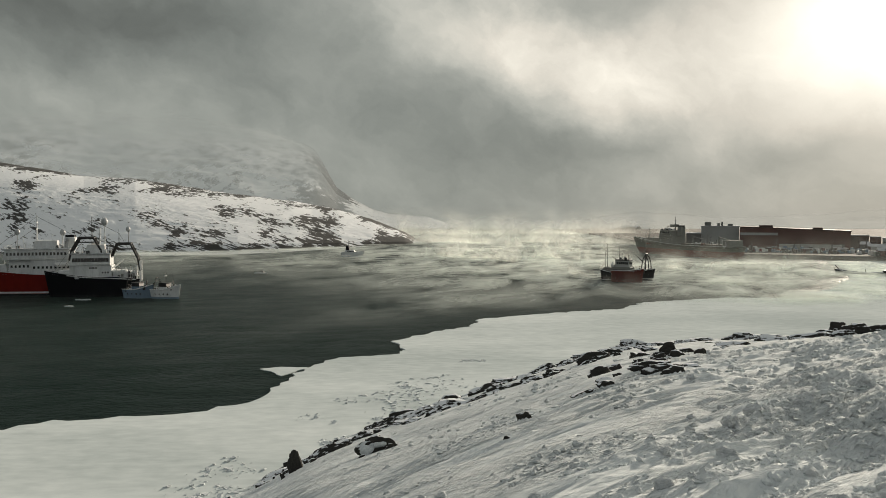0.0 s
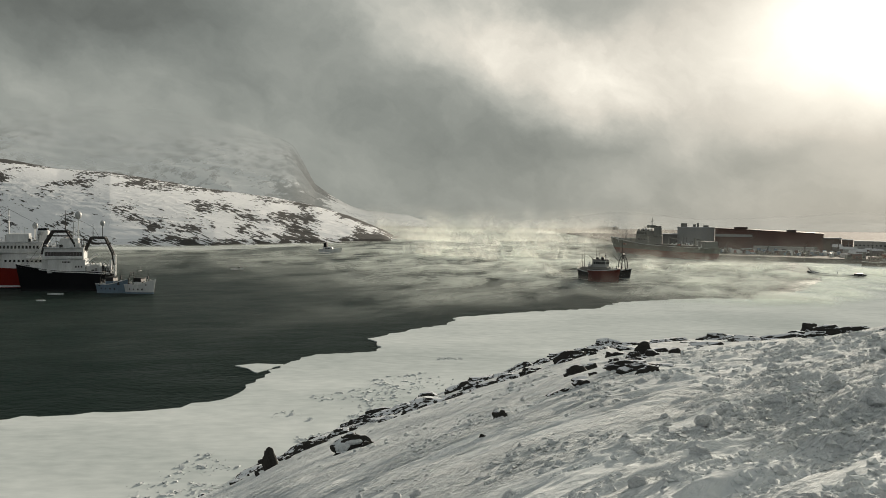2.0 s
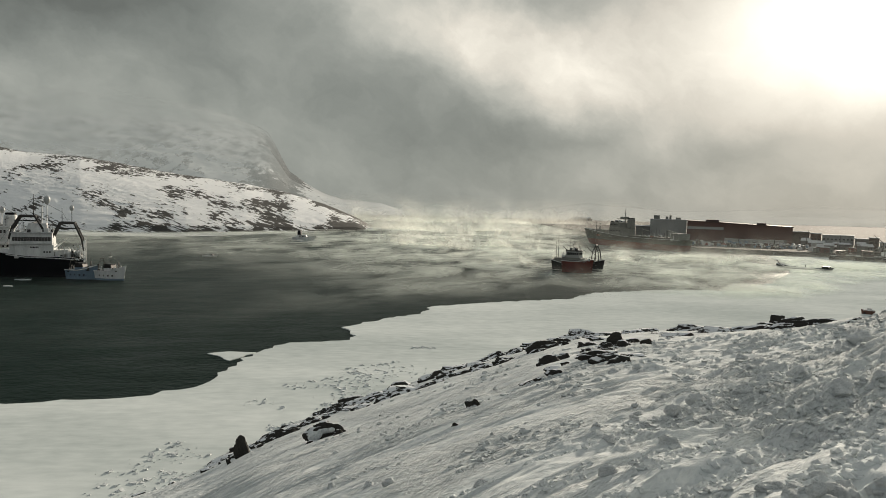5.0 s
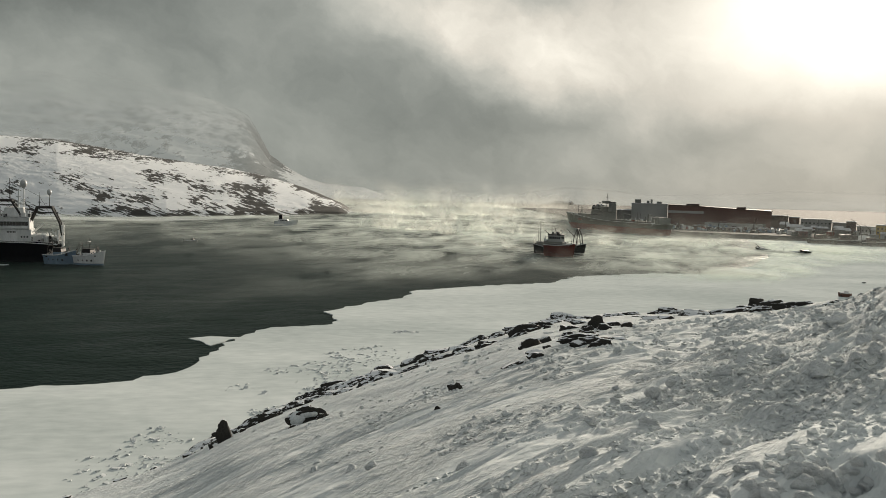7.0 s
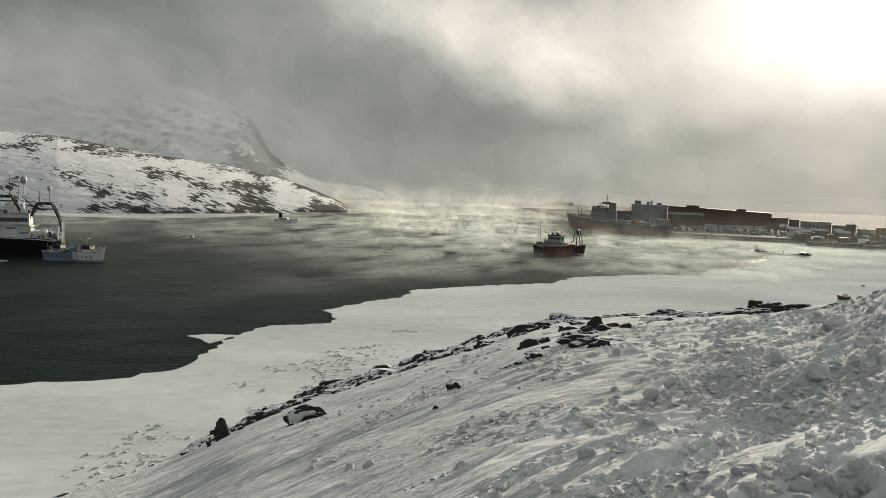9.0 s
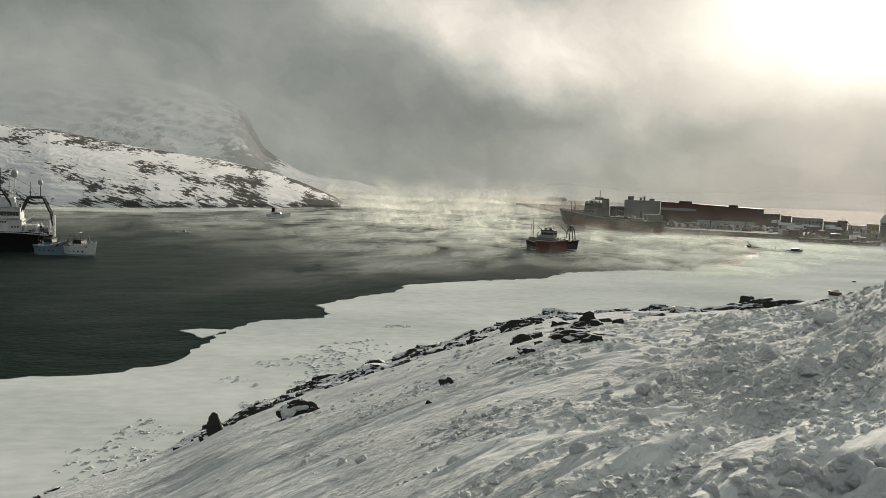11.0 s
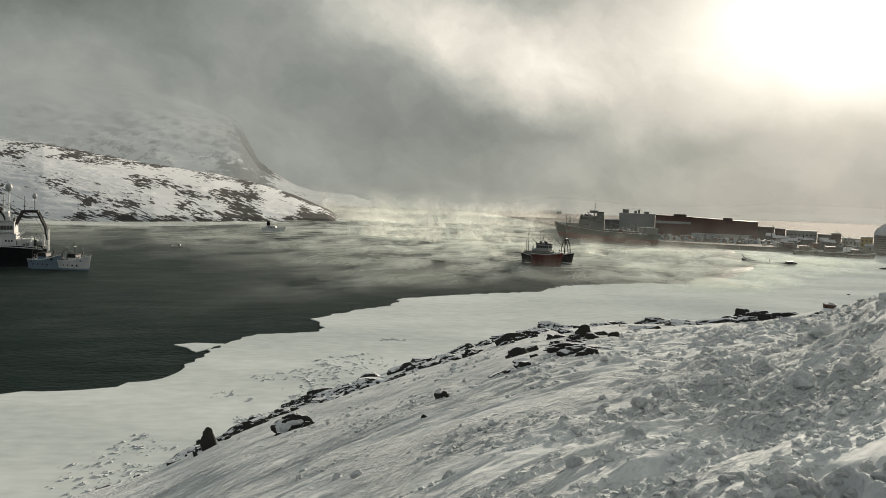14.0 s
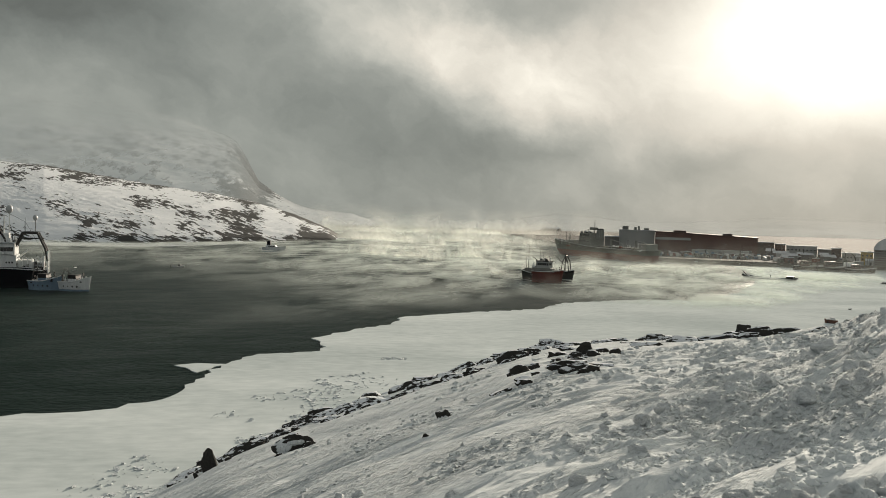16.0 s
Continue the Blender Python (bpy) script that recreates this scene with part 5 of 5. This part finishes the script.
def cargo_ship():
    t = thing("cargo_ship", "long grey-green ship with a red-brown lower hull", "ship", (175.0, 553.0, 0), 114.0, "", (1.22, 1.1, 1.0))
    hull(t, 84, 14, 12.5, 8.0, 8.2, 4.6, M_BOOT, M_HULLGREEN, 0.08, 1.0)
    box("bow_plate", M_DARK, t, 35.5, 40.0, -2.6, 2.6, 8.5, 11.6, 0.3, 1.5, 0.5, label="dark bow bulwark")
    h = box("superstructure", M_GREY, t, 6, 18, -6, 6, 7.0, 14.5, 0.2, 0.6)
    windows(h, 6.03, 7, 17, 11.5, 12.5, 7, 0.5, "x")
    b = box("bridge", M_GREY, t, 7, 16.5, -6.6, 6.6, 14.5, 18.2, 0.2, 0.5)
    windows(b, 6.63, 7.5, 16, 16.0, 17.2, 7, 0.2, "x")
    f = box("funnel", M_GREY, t, 2.0, 6.0, -2, 2, 14, 21.0, 0.3, 0.4, 0.3)
    box("funnel_top", M_DARK, f, 2.3, 5.4, -1.6, 1.6, 21.0, 21.8, 0.1)
    mast(t, 9, 0, 18.2, 28.0, 0.3, ((0.4, 1.8), (0.7, 1.0)), M_GREY)
    box("radar_platform", M_GREY, t, 8, 11.5, -2.2, 2.2, 20.5, 22.5, 0.1)
    box("forward_house", M_GREY, t, 24, 33, -4, 4, 8.6, 12.2, 0.2, 0.8)
    mast(t, 33, 0, 11.5, 20.0, 0.2, ((0.6, 0.8),), M_GREY)
    for x in (-33, -24, -15, -6):
        c = box("hatch", M_HULLGREEN, t, x - 4, x + 4, -5, 5, 6.8, 9.2 + (x % 3) * 0.5, 0.15)
    box("aft_house", M_GREY, t, -40, -34, -5, 5, 7.0, 12.5, 0.2)
    for x in (-27, -6):
        c = bar("crane_post", M_GREY, t, [(x, 0, 7), (x, 0, 14.5)], 0.6)
        bar("crane_arm", M_GREY, c, [(x, 0, 14), (x - 8, 0, 12.5)], 0.3)
    railing(t, [(24, 6.4, 9.0), (36, 4.6, 10.4), (44, 1.5, 11.6)], 1.1)
    rnd = random.Random(17)
    for k in range(16):
        x, y, w, h = rnd.uniform(-38, 30), rnd.choice((-5.6, 5.4)), rnd.uniform(0.8, 2.6), rnd.uniform(1.0, 3.2)
        box("deck_crate", rnd.choice((M_GREY, M_WHITE, M_DARK, M_BOOT)), t, x, x + w, y - 0.7, y + 0.7, 7.2, 7.4 + h, 0.06)
    for x, z in ((30, 17), (20, 15), (-20, 16)):
        bar("derrick_post", M_GREY, t, [(x, 2, 8), (x, 2, z)], 0.22, 0.5)
    for x in (10, 13):
        dome("radome", M_DOME, t, (x, 4.0, 19.2), 0.9, "white satellite dome")
    deck_clutter(t, (-38, -8), (-5.5, 5.5), 8.0, 30, 31, 4.5)
    deck_clutter(t, (7, 17), (-5.5, 5.5), 18.2, 14, 32, 3.0)
    deck_clutter(t, (20, 38), (-4.0, 4.0), 8.6, 18, 33, 4.0)
    return t


cargo_ship()


def building(label, b0, b1, way, top, depth, wall, base=2.8, drop=0.0, rows=(), roof=None, category="building", turn=None, name="building", ribs=0):
    """A block on the quay between two bearings; drop: how much lower its second end is."""
    x0, y0 = way * math.sin(radians(b0)), way * math.cos(radians(b0))
    x1, y1 = way * math.sin(radians(b1)), way * math.cos(radians(b1))
    length = math.hypot(x1 - x0, y1 - y0)
    t = thing(name, label, category, (x0, y0, base), math.degrees(math.atan2(y1 - y0, x1 - x0)))
    z = top - base
    bm = bmesh.new()
    v = [bm.verts.new(c) for c in ((0, 0, 0), (length, 0, 0), (length, depth, 0), (0, depth, 0), (0, 0, z), (length, 0, z - drop), (length, depth, z - drop), (0, depth, z))]
    for f in ((3, 2, 1, 0), (4, 5, 6, 7), (0, 1, 5, 4), (1, 2, 6, 5), (2, 3, 7, 6), (3, 0, 4, 7)):
        bm.faces.new([v[i] for i in f])
    w = part("wall", bm, wall, t)
    bm = bmesh.new()
    v = [bm.verts.new(c) for c in ((-0.5, -0.5, z), (length + 0.5, -0.5, z - drop), (length + 0.5, depth + 0.5, z - drop), (-0.5, depth + 0.5, z))]
    f = bm.faces.new(v)
    up = bmesh.ops.extrude_face_region(bm, geom=[f])
    for g in up["geom"]:
        if isinstance(g, bmesh.types.BMVert):
            g.co.z += 0.55
    bmesh.ops.recalc_face_normals(bm, faces=bm.faces)
    part("roof", bm, roof or M_ROOF, t, "snow-dusted flat roof" if roof is None else "")
    for z0, z1, count, share in rows:
        step = length / count
        for i in range(count):
            box("window", M_GLASS, w, step * (i + 0.5 - share / 2), step * (i + 0.5 + share / 2), -0.12, 0.1, z0, z1, 0.03)
    for i in range(ribs):
        a = length * (i + 0.5) / ribs
        box("cladding_rib", wall, w, a - 0.15, a + 0.15, -0.18, 0.02, 0.3, z - drop * (i + 0.5) / ribs - 0.3, 0)
    return t, length, z


t, l, z = building("pale grey harbour building with plant on its roof", 18.6, 21.1, 655, 20.2, 25, M_PALE, ribs=12)
for a, w, h in ((2.5, 5, 3.0), (12, 2.2, 2.2), (15, 1.6, 3.2), (20, 4, 1.6)):
    box("roof_plant", M_GREY, t, a, a + w, 3, 8, z + 0.5, z + 0.5 + h, 0.1)
building("low grey annex beside the harbour building", 17.6, 18.6, 650, 14.5, 20, M_MIDGREY)
t, l, z = building("dark brown storage hall with a pale band", 21.15, 23.6, 650, 19.8, 30, M_BROWN, drop=0.8, roof=M_UMBER, ribs=9)
box("pale_band", M_PALE, t, 0.2, l - 0.2, -0.35, -0.05, z - 6.2, z - 4.2, 0.05, label="pale sheet-metal band")
box("roof_plant", M_UMBER, t, 14, 24, 4, 14, z - 0.4, z + 1.6, 0.1)
t, l, z = building("long red-brown storage hall with a dark roof", 23.6, 28.0, 648, 18.9, 34, M_BROWN, drop=1.9, roof=M_UMBER, ribs=16)
box("roof_plant", M_UMBER, t, 24, 31, 5, 12, z - 1.2, z + 1.0, 0.1)
for a in (6, 19, 33, 44):
    box("loading_door", M_MIDGREY, t, a - 2, a + 2, -0.3, 0.0, 0.1, 4.6, 0.05)
box("low_lean_to", M_PALE, t, 1, l - 6, -6, -0.4, 0, 4.2, 0.1, label="pale low loading shelter")
building("dark brown lean-to at the end of the hall", 27.9, 28.4, 665, 13.5, 16, M_UMBER)
building("small dark store house by the quay", 28.3, 29.05, 690, 13.0, 12, M_UMBER, rows=((5, 6.2, 3, 0.4),))
building("brown store house with small windows", 29.1, 29.75, 700, 11.8, 12, M_BROWN, rows=((4, 5.2, 3, 0.4),))
building("long pale grey warehouse with a flat roof", 29.82, 31.7, 700, 10.8, 18, M_PALE, rows=((4.5, 5.6, 8, 0.4),))
building("low grey workshop behind the moored boats", 31.75, 32.6, 690, 9.0, 14, M_MIDGREY)
building("dark workshop with a square tower", 32.57, 33.15, 640, 11.6, 10, M_UMBER, rows=((5, 6, 2, 0.4),))
building("low shed with pale walls", 33.2, 34.3, 620, 9.0, 12, M_PALE, rows=((3, 4, 5, 0.4),))
building("small yellow timber house by the ice", 34.3, 35.0, 590, 11.4, 9, M_YELLOW, rows=((3.2, 4.4, 3, 0.4), (5.8, 6.8, 3, 0.4)))


def arched_hall():
    way, b0, b1 = 575, 35.05, 39.0
    x0, y0 = way * math.sin(radians(b0)), way * math.cos(radians(b0))
    t = thing("arched_hall", "dark hall with an arched snow-covered roof", "building", (x0, y0, 2.8), -37)
    L, H, R = 40.0, 11.0, 20.2
    bm = block(bmesh.new(), 0, L, 0, 45, 0, H)
    part("wall", bm, M_MIDGREY, t)
    bm = bmesh.new()
    arc = [(L / 2 - math.cos(math.pi * k / 16) * (L / 2 + 0.4), H + math.sin(math.pi * k / 16) * 10.5) for k in range(17)]
    front = [bm.verts.new((a, -0.4, b)) for a, b in arc]
    rear = [bm.verts.new((a, 45.4, b)) for a, b in arc]
    for i in range(16):
        bm.faces.new((front[i], front[i + 1], rear[i + 1], rear[i]))
    bm.faces.new(front)
    bm.faces.new(rear[::-1])
    bmesh.ops.recalc_face_normals(bm, faces=bm.faces)
    part("roof", bm, M_ROOF, t, "arched roof under snow")
    for k in range(7):
        box("beam", M_UMBER, t, 1, L - 1, -0.35, -0.02, 1.0 + k * 1.45, 1.5 + k * 1.45, 0.03)
    return t


arched_hall()

# parked vehicles and stacked goods along the quay
rnd = random.Random(31)


def parked_car(at, heading, paint_mat, van):
    t = thing("parked_van" if van else "parked_car", "snow-dusted %s parked on the quay" % ("van" if van else "car"), "vehicle", at, heading, "vehicles on the quay")
    L, H = (5.4, 2.3) if van else (4.4, 1.45)
    box("body", paint_mat, t, -L / 2, L / 2, -0.9, 0.9, 0.35, H * 0.62, 0.12)
    c = box("cabin", paint_mat, t, -L * 0.45, L * (0.38 if van else 0.2), -0.82, 0.82, H * 0.62, H, 0.1, 0.5, 0.1)
    box("side_window", M_GLASS, c, -L * 0.3, L * 0.12, -0.86, 0.86, H * 0.68, H * 0.9, 0.03)
    for x in (-L * 0.31, L * 0.31):
        for y in (-0.85, 0.85):
            bm = bmesh.new()
            bmesh.ops.create_cone(bm, cap_ends=True, segments=12, radius1=0.36, radius2=0.36, depth=0.24)
            bmesh.ops.rotate(bm, verts=bm.verts[:], matrix=Matrix.Rotation(radians(90), 3, "X"))
            bmesh.ops.translate(bm, verts=bm.verts[:], vec=(x, y, 0.36))
            part("wheel", bm, M_TYRE, t)
    return t


def on_quay(bearing, way):
    return (way * math.sin(radians(bearing)), way * math.cos(radians(bearing)), 2.8)


PAINTS = [M_WHITE, M_WHITE, M_GREY, M_DARK, M_RED, M_BLUE]
for i in range(22):
    parked_car(on_quay(21.6 + i * 0.33 + rnd.uniform(-0.08, 0.08), 606 + rnd.uniform(-8, 14)), rnd.choice((-25, 65, -30, 155)), rnd.choice(PAINTS), i % 3 == 0)


def container(at, heading, mat, label):
    t = thing("container", label, "container", at, heading, "containers on the quay")
    w = box("body", mat, t, 0, 6.1, 0, 2.44, 0, 2.6, 0.03)
    for k in range(14):
        box("corrugation", mat, w, 0.3 + k * 0.4, 0.48 + k * 0.4, -0.05, 0.0, 0.2, 2.4, 0)
    box("snow_cover", M_ROOF, t, 0.05, 6.05, 0.05, 2.4, 2.61, 2.8, 0.05, label="snow lying on top")
    return t


for i, (bearing, way, mat, label) in enumerate(((22.2, 598, M_WHITE, "white shipping container under snow"), (22.9, 622, M_GREY, "grey shipping container under snow"), (24.2, 620, M_BLUE, "pale blue shipping container under snow"),
                                                (25.2, 606, M_WHITE, "white shipping container under snow"), (26.6, 622, M_GREY, "grey shipping container under snow"), (27.2, 612, M_WHITE, "white shipping container under snow"),
                                                (29.2, 620, M_BOOT, "rusty brown shipping container under snow"), (30.3, 630, M_WHITE, "white shipping container under snow"), (33.9, 575, M_GREY, "grey shipping container under snow"))):
    container(on_quay(bearing, way), -22 + rnd.uniform(-6, 6), mat, label)
for bearing, way in ((23.5, 612), (25.8, 612), (29.5, 640), (34.7, 580), (35.2, 580)):
    p = on_quay(bearing, way)
    t = thing("lamp_post", "tall grey lamp post on the quay", "lamp post", p, 0, "lamp posts on the quay")
    bar("post", M_GREY, t, [(0, 0, 0), (0, 0, 9.5)], 0.14, 0.6)
    bar("arm", M_GREY, t, [(0, 0, 9.4), (1.2, -0.6, 9.7)], 0.07)
    box("head", M_GREY, t, 1.0, 1.7, -0.9, -0.5, 9.6, 9.75, 0.03)


# stores, sheds and gear between the houses on the far side of the basin
for i in range(34):
    bearing, way = rnd.uniform(28.2, 35.0), rnd.uniform(545, 650)
    if bearing > 30.2 and way < 585 and bearing < 33:
        way += 45
    p = on_quay(bearing, way)
    kind = rnd.random()
    if kind < 0.35:
        container(p, rnd.uniform(-40, 20), rnd.choice((M_BOOT, M_GREY, M_BLUE, M_WHITE)), "weathered shipping container among the harbour sheds")
    elif kind < 0.6:
        parked_car(p, rnd.uniform(0, 180), rnd.choice(PAINTS), rnd.random() < 0.4)
    else:
        w, d, h = rnd.uniform(4, 9), rnd.uniform(4, 7), rnd.uniform(2.5, 5.5)
        t = thing("harbour_shed", "small weathered shed with a snowy pitched roof", "shed", p, rnd.uniform(-45, 0), "sheds on the quay")
        wall = box("wall", rnd.choice((M_UMBER, M_MIDGREY, M_BROWN, M_PALE)), t, 0, w, 0, d, 0, h, 0.05)
        bm = bmesh.new()
        v = [bm.verts.new(c) for c in ((-0.3, -0.3, h), (w + 0.3, -0.3, h), (w + 0.3, d + 0.3, h), (-0.3, d + 0.3, h), (-0.3, d / 2, h + d * 0.3), (w + 0.3, d / 2, h + d * 0.3))]
        for f in ((0, 1, 5, 4), (2, 3, 4, 5), (0, 4, 3), (1, 2, 5), (3, 2, 1, 0)):
            bm.faces.new([v[k] for k in f])
        part("roof", bm, M_ROOF, t, "snowy pitched roof")
        box("door", M_DARK, wall, w * 0.4, w * 0.4 + 1.0, -0.06, 0.02, 0.05, 2.1, 0.02)
        box("window", M_GLASS, wall, w * 0.7, w * 0.7 + 0.9, -0.06, 0.02, 1.0, 1.9, 0.02)


def stacked_goods(at, heading, seed):
    """A pile of pallets, tubs and nets on the quay, some under snow."""
    r = random.Random(seed)
    t = thing("goods_stack", "stack of pallets, tubs and nets half under snow", "stacked goods", at, heading, "goods stacked on the quay")
    x = 0.0
    for k in range(r.randint(3, 6)):
        w, h = r.uniform(1.0, 2.6), r.uniform(0.8, 3.2)
        b = box("crate", r.choice((M_BROWN, M_UMBER, M_WHITE, M_MIDGREY, M_BLUE, M_DARK)), t, x, x + w, r.uniform(-0.6, 0), r.uniform(1.2, 2.2), 0, h, 0.06)
        if r.random() < 0.5:
            box("snow_cover", M_ROOF, b, x + 0.05, x + w - 0.05, 0.05, 1.15, h + 0.01, h + 0.22, 0.05)
        x += w + r.uniform(0.1, 0.8)
    return t


for i in range(46):
    bearing = 20.2 + i * 0.235
    way = 588 + rnd.uniform(0, 50) if bearing < 29 else 560 + rnd.uniform(0, 70)
    if not (28.6 < bearing < 33 and way < 600):
        stacked_goods(on_quay(bearing, way), rnd.uniform(-50, 10), 900 + i)
for i, (bearing, way, h) in enumerate(((21.9, 592, 12), (24.6, 596, 9), (26.9, 600, 11), (28.9, 640, 13), (30.9, 640, 10), (33.4, 600, 12), (34.0, 585, 9))):
    t = thing("dock_crane", "small dark dockside crane with a slanted jib", "crane", on_quay(bearing, way), rnd.uniform(-180, 180), "cranes on the quay")
    box("base", M_DARK, t, -1.1, 1.1, -1.1, 1.1, 0, 1.6, 0.08)
    p = bar("column", M_DARK, t, [(0, 0, 1.5), (0, 0, h * 0.6)], 0.4, 0.8)
    bar("jib", M_DARK, p, [(0, 0, h * 0.58), (h * 0.5, 0, h)], 0.2, 0.6)
    bar("cable", M_DARK, p, [(h * 0.5, 0, h), (h * 0.5, 0, h * 0.45)], 0.05)

# dark boats laid up in the ice beside the quay
def laid_up_boat(at, heading, L, mat, masts):
    t = thing("fishing_boat", "dark fishing boat frozen in beside the quay", "boat", at, heading, "boats frozen in the ice")
    hull(t, L, L * 0.26, L * 0.2, L * 0.13, L * 0.14, 0.4, M_BLACK, mat, 0.06, 0.4)
    h = box("wheelhouse", M_UMBER, t, -L * 0.3, 0, -L * 0.09, L * 0.09, L * 0.1, L * 0.3, 0.1, 0.3)
    windows(h, -L * 0.092, -L * 0.28, -0.3, L * 0.2, L * 0.26, 4, 0.3, "x")
    for x in masts:
        mast(t, x * L, 0, L * 0.12, L * 0.55, 0.14, ((0.6, 0.8),))
    return t


laid_up_boat((279, 459, 0.3), -20, 19, M_BLACK, (-0.35, 0.25))
laid_up_boat((290, 449, 0.3), -15, 21, M_BLACK, (0.3,))
laid_up_boat((301, 441, 0.3), -10, 17, M_BLACK, (-0.1, 0.3))

# a half-sunken hulk in the ice edge, its ribs and rail above the snow
t = thing("hulk", "half-sunken dark wooden hulk filled with snow", "boat", (206.0, 375.0, 0.2), -47, "", (1, 1, 1.0))
hull(t, 26, 4.2, 1.9, 0.9, 2.4, 0.2, M_DARK, M_DARK, 0.06, 0.15)
box("stern_cabin", M_DARK, t, 9.0, 12.6, -1.4, 1.4, 0.8, 2.3, 0.1)
bar("broken_mast", M_DARK, t, [(-10.5, 0, 0.9), (-13.5, 0.4, 4.0)], 0.25, 0.6)
bar("rib", M_DARK, t, [(0.5, 1.2, 0.6), (0.4, 1.5, 2.4)], 0.14)
bar("spar", M_DARK, t, [(-9.5, 0, 1.4), (-3, 0.3, 1.1)], 0.16)
box("snow_fill", M_ROOF, t, -9, 8, -1.5, 1.5, 0.5, 1.15, 0.2, label="snow lying in the hulk")

# a small red boat laid up on the ice near the slope
t = thing("motor_boat", "small orange-red boat laid up on snowy ice", "boat", (136.5, 212.0, 0.45), 150, "", (0.72, 0.72, 0.62))
hull(t, 4.8, 2.2, 1.9, 1.4, 1.4, 0.5, M_ORANGE, M_ORANGE, 0.06, 0.2)
c = box("cabin", M_WHITE, t, -1.2, 0.9, -0.8, 0.8, 1.1, 2.2, 0.12, 0.5, 0.1)
windows(c, -0.8, -0.9, 0.4, 1.5, 1.95, 2, 0.3, "x")
box("snow_cover", M_ROOF, t, -1.3, 0.6, -0.75, 0.75, 2.2, 2.45, 0.1, label="snow lying on the cabin")
box("foredeck_snow", M_ROOF, t, -2.0, 2.0, -0.8, 0.8, 1.1, 1.75, 0.25, label="snow drifted over the deck")
box("cradle", M_DARK, t, -1.6, 1.6, -0.7, 0.7, -0.4, 0.5, 0.05)
for hx, hy, s in ((165.5, 247, 1.6), (259.5, 361, 4.2)):
    o = lump("ice_block", M_ROCK, (s, s * 0.5, s * 0.22), int(hx), 3, 0.3, 0.6, 0.2)
    o.matrix_world = pose(hx, hy, 0.35)
    tagged(o, "dark dirty block lying on the shore ice", "ice block")


# a low skerry far out on the ice
o = lump("skerry", M_ROCK, (70, 30, 11), 77, 4, 0.3, 0.5, 0.3)
o.matrix_world = pose(1500 * math.sin(radians(13.6)), 1500 * math.cos(radians(13.6)), 0)
tagged(o, "low snow-dusted skerry out on the fjord", "skerry")
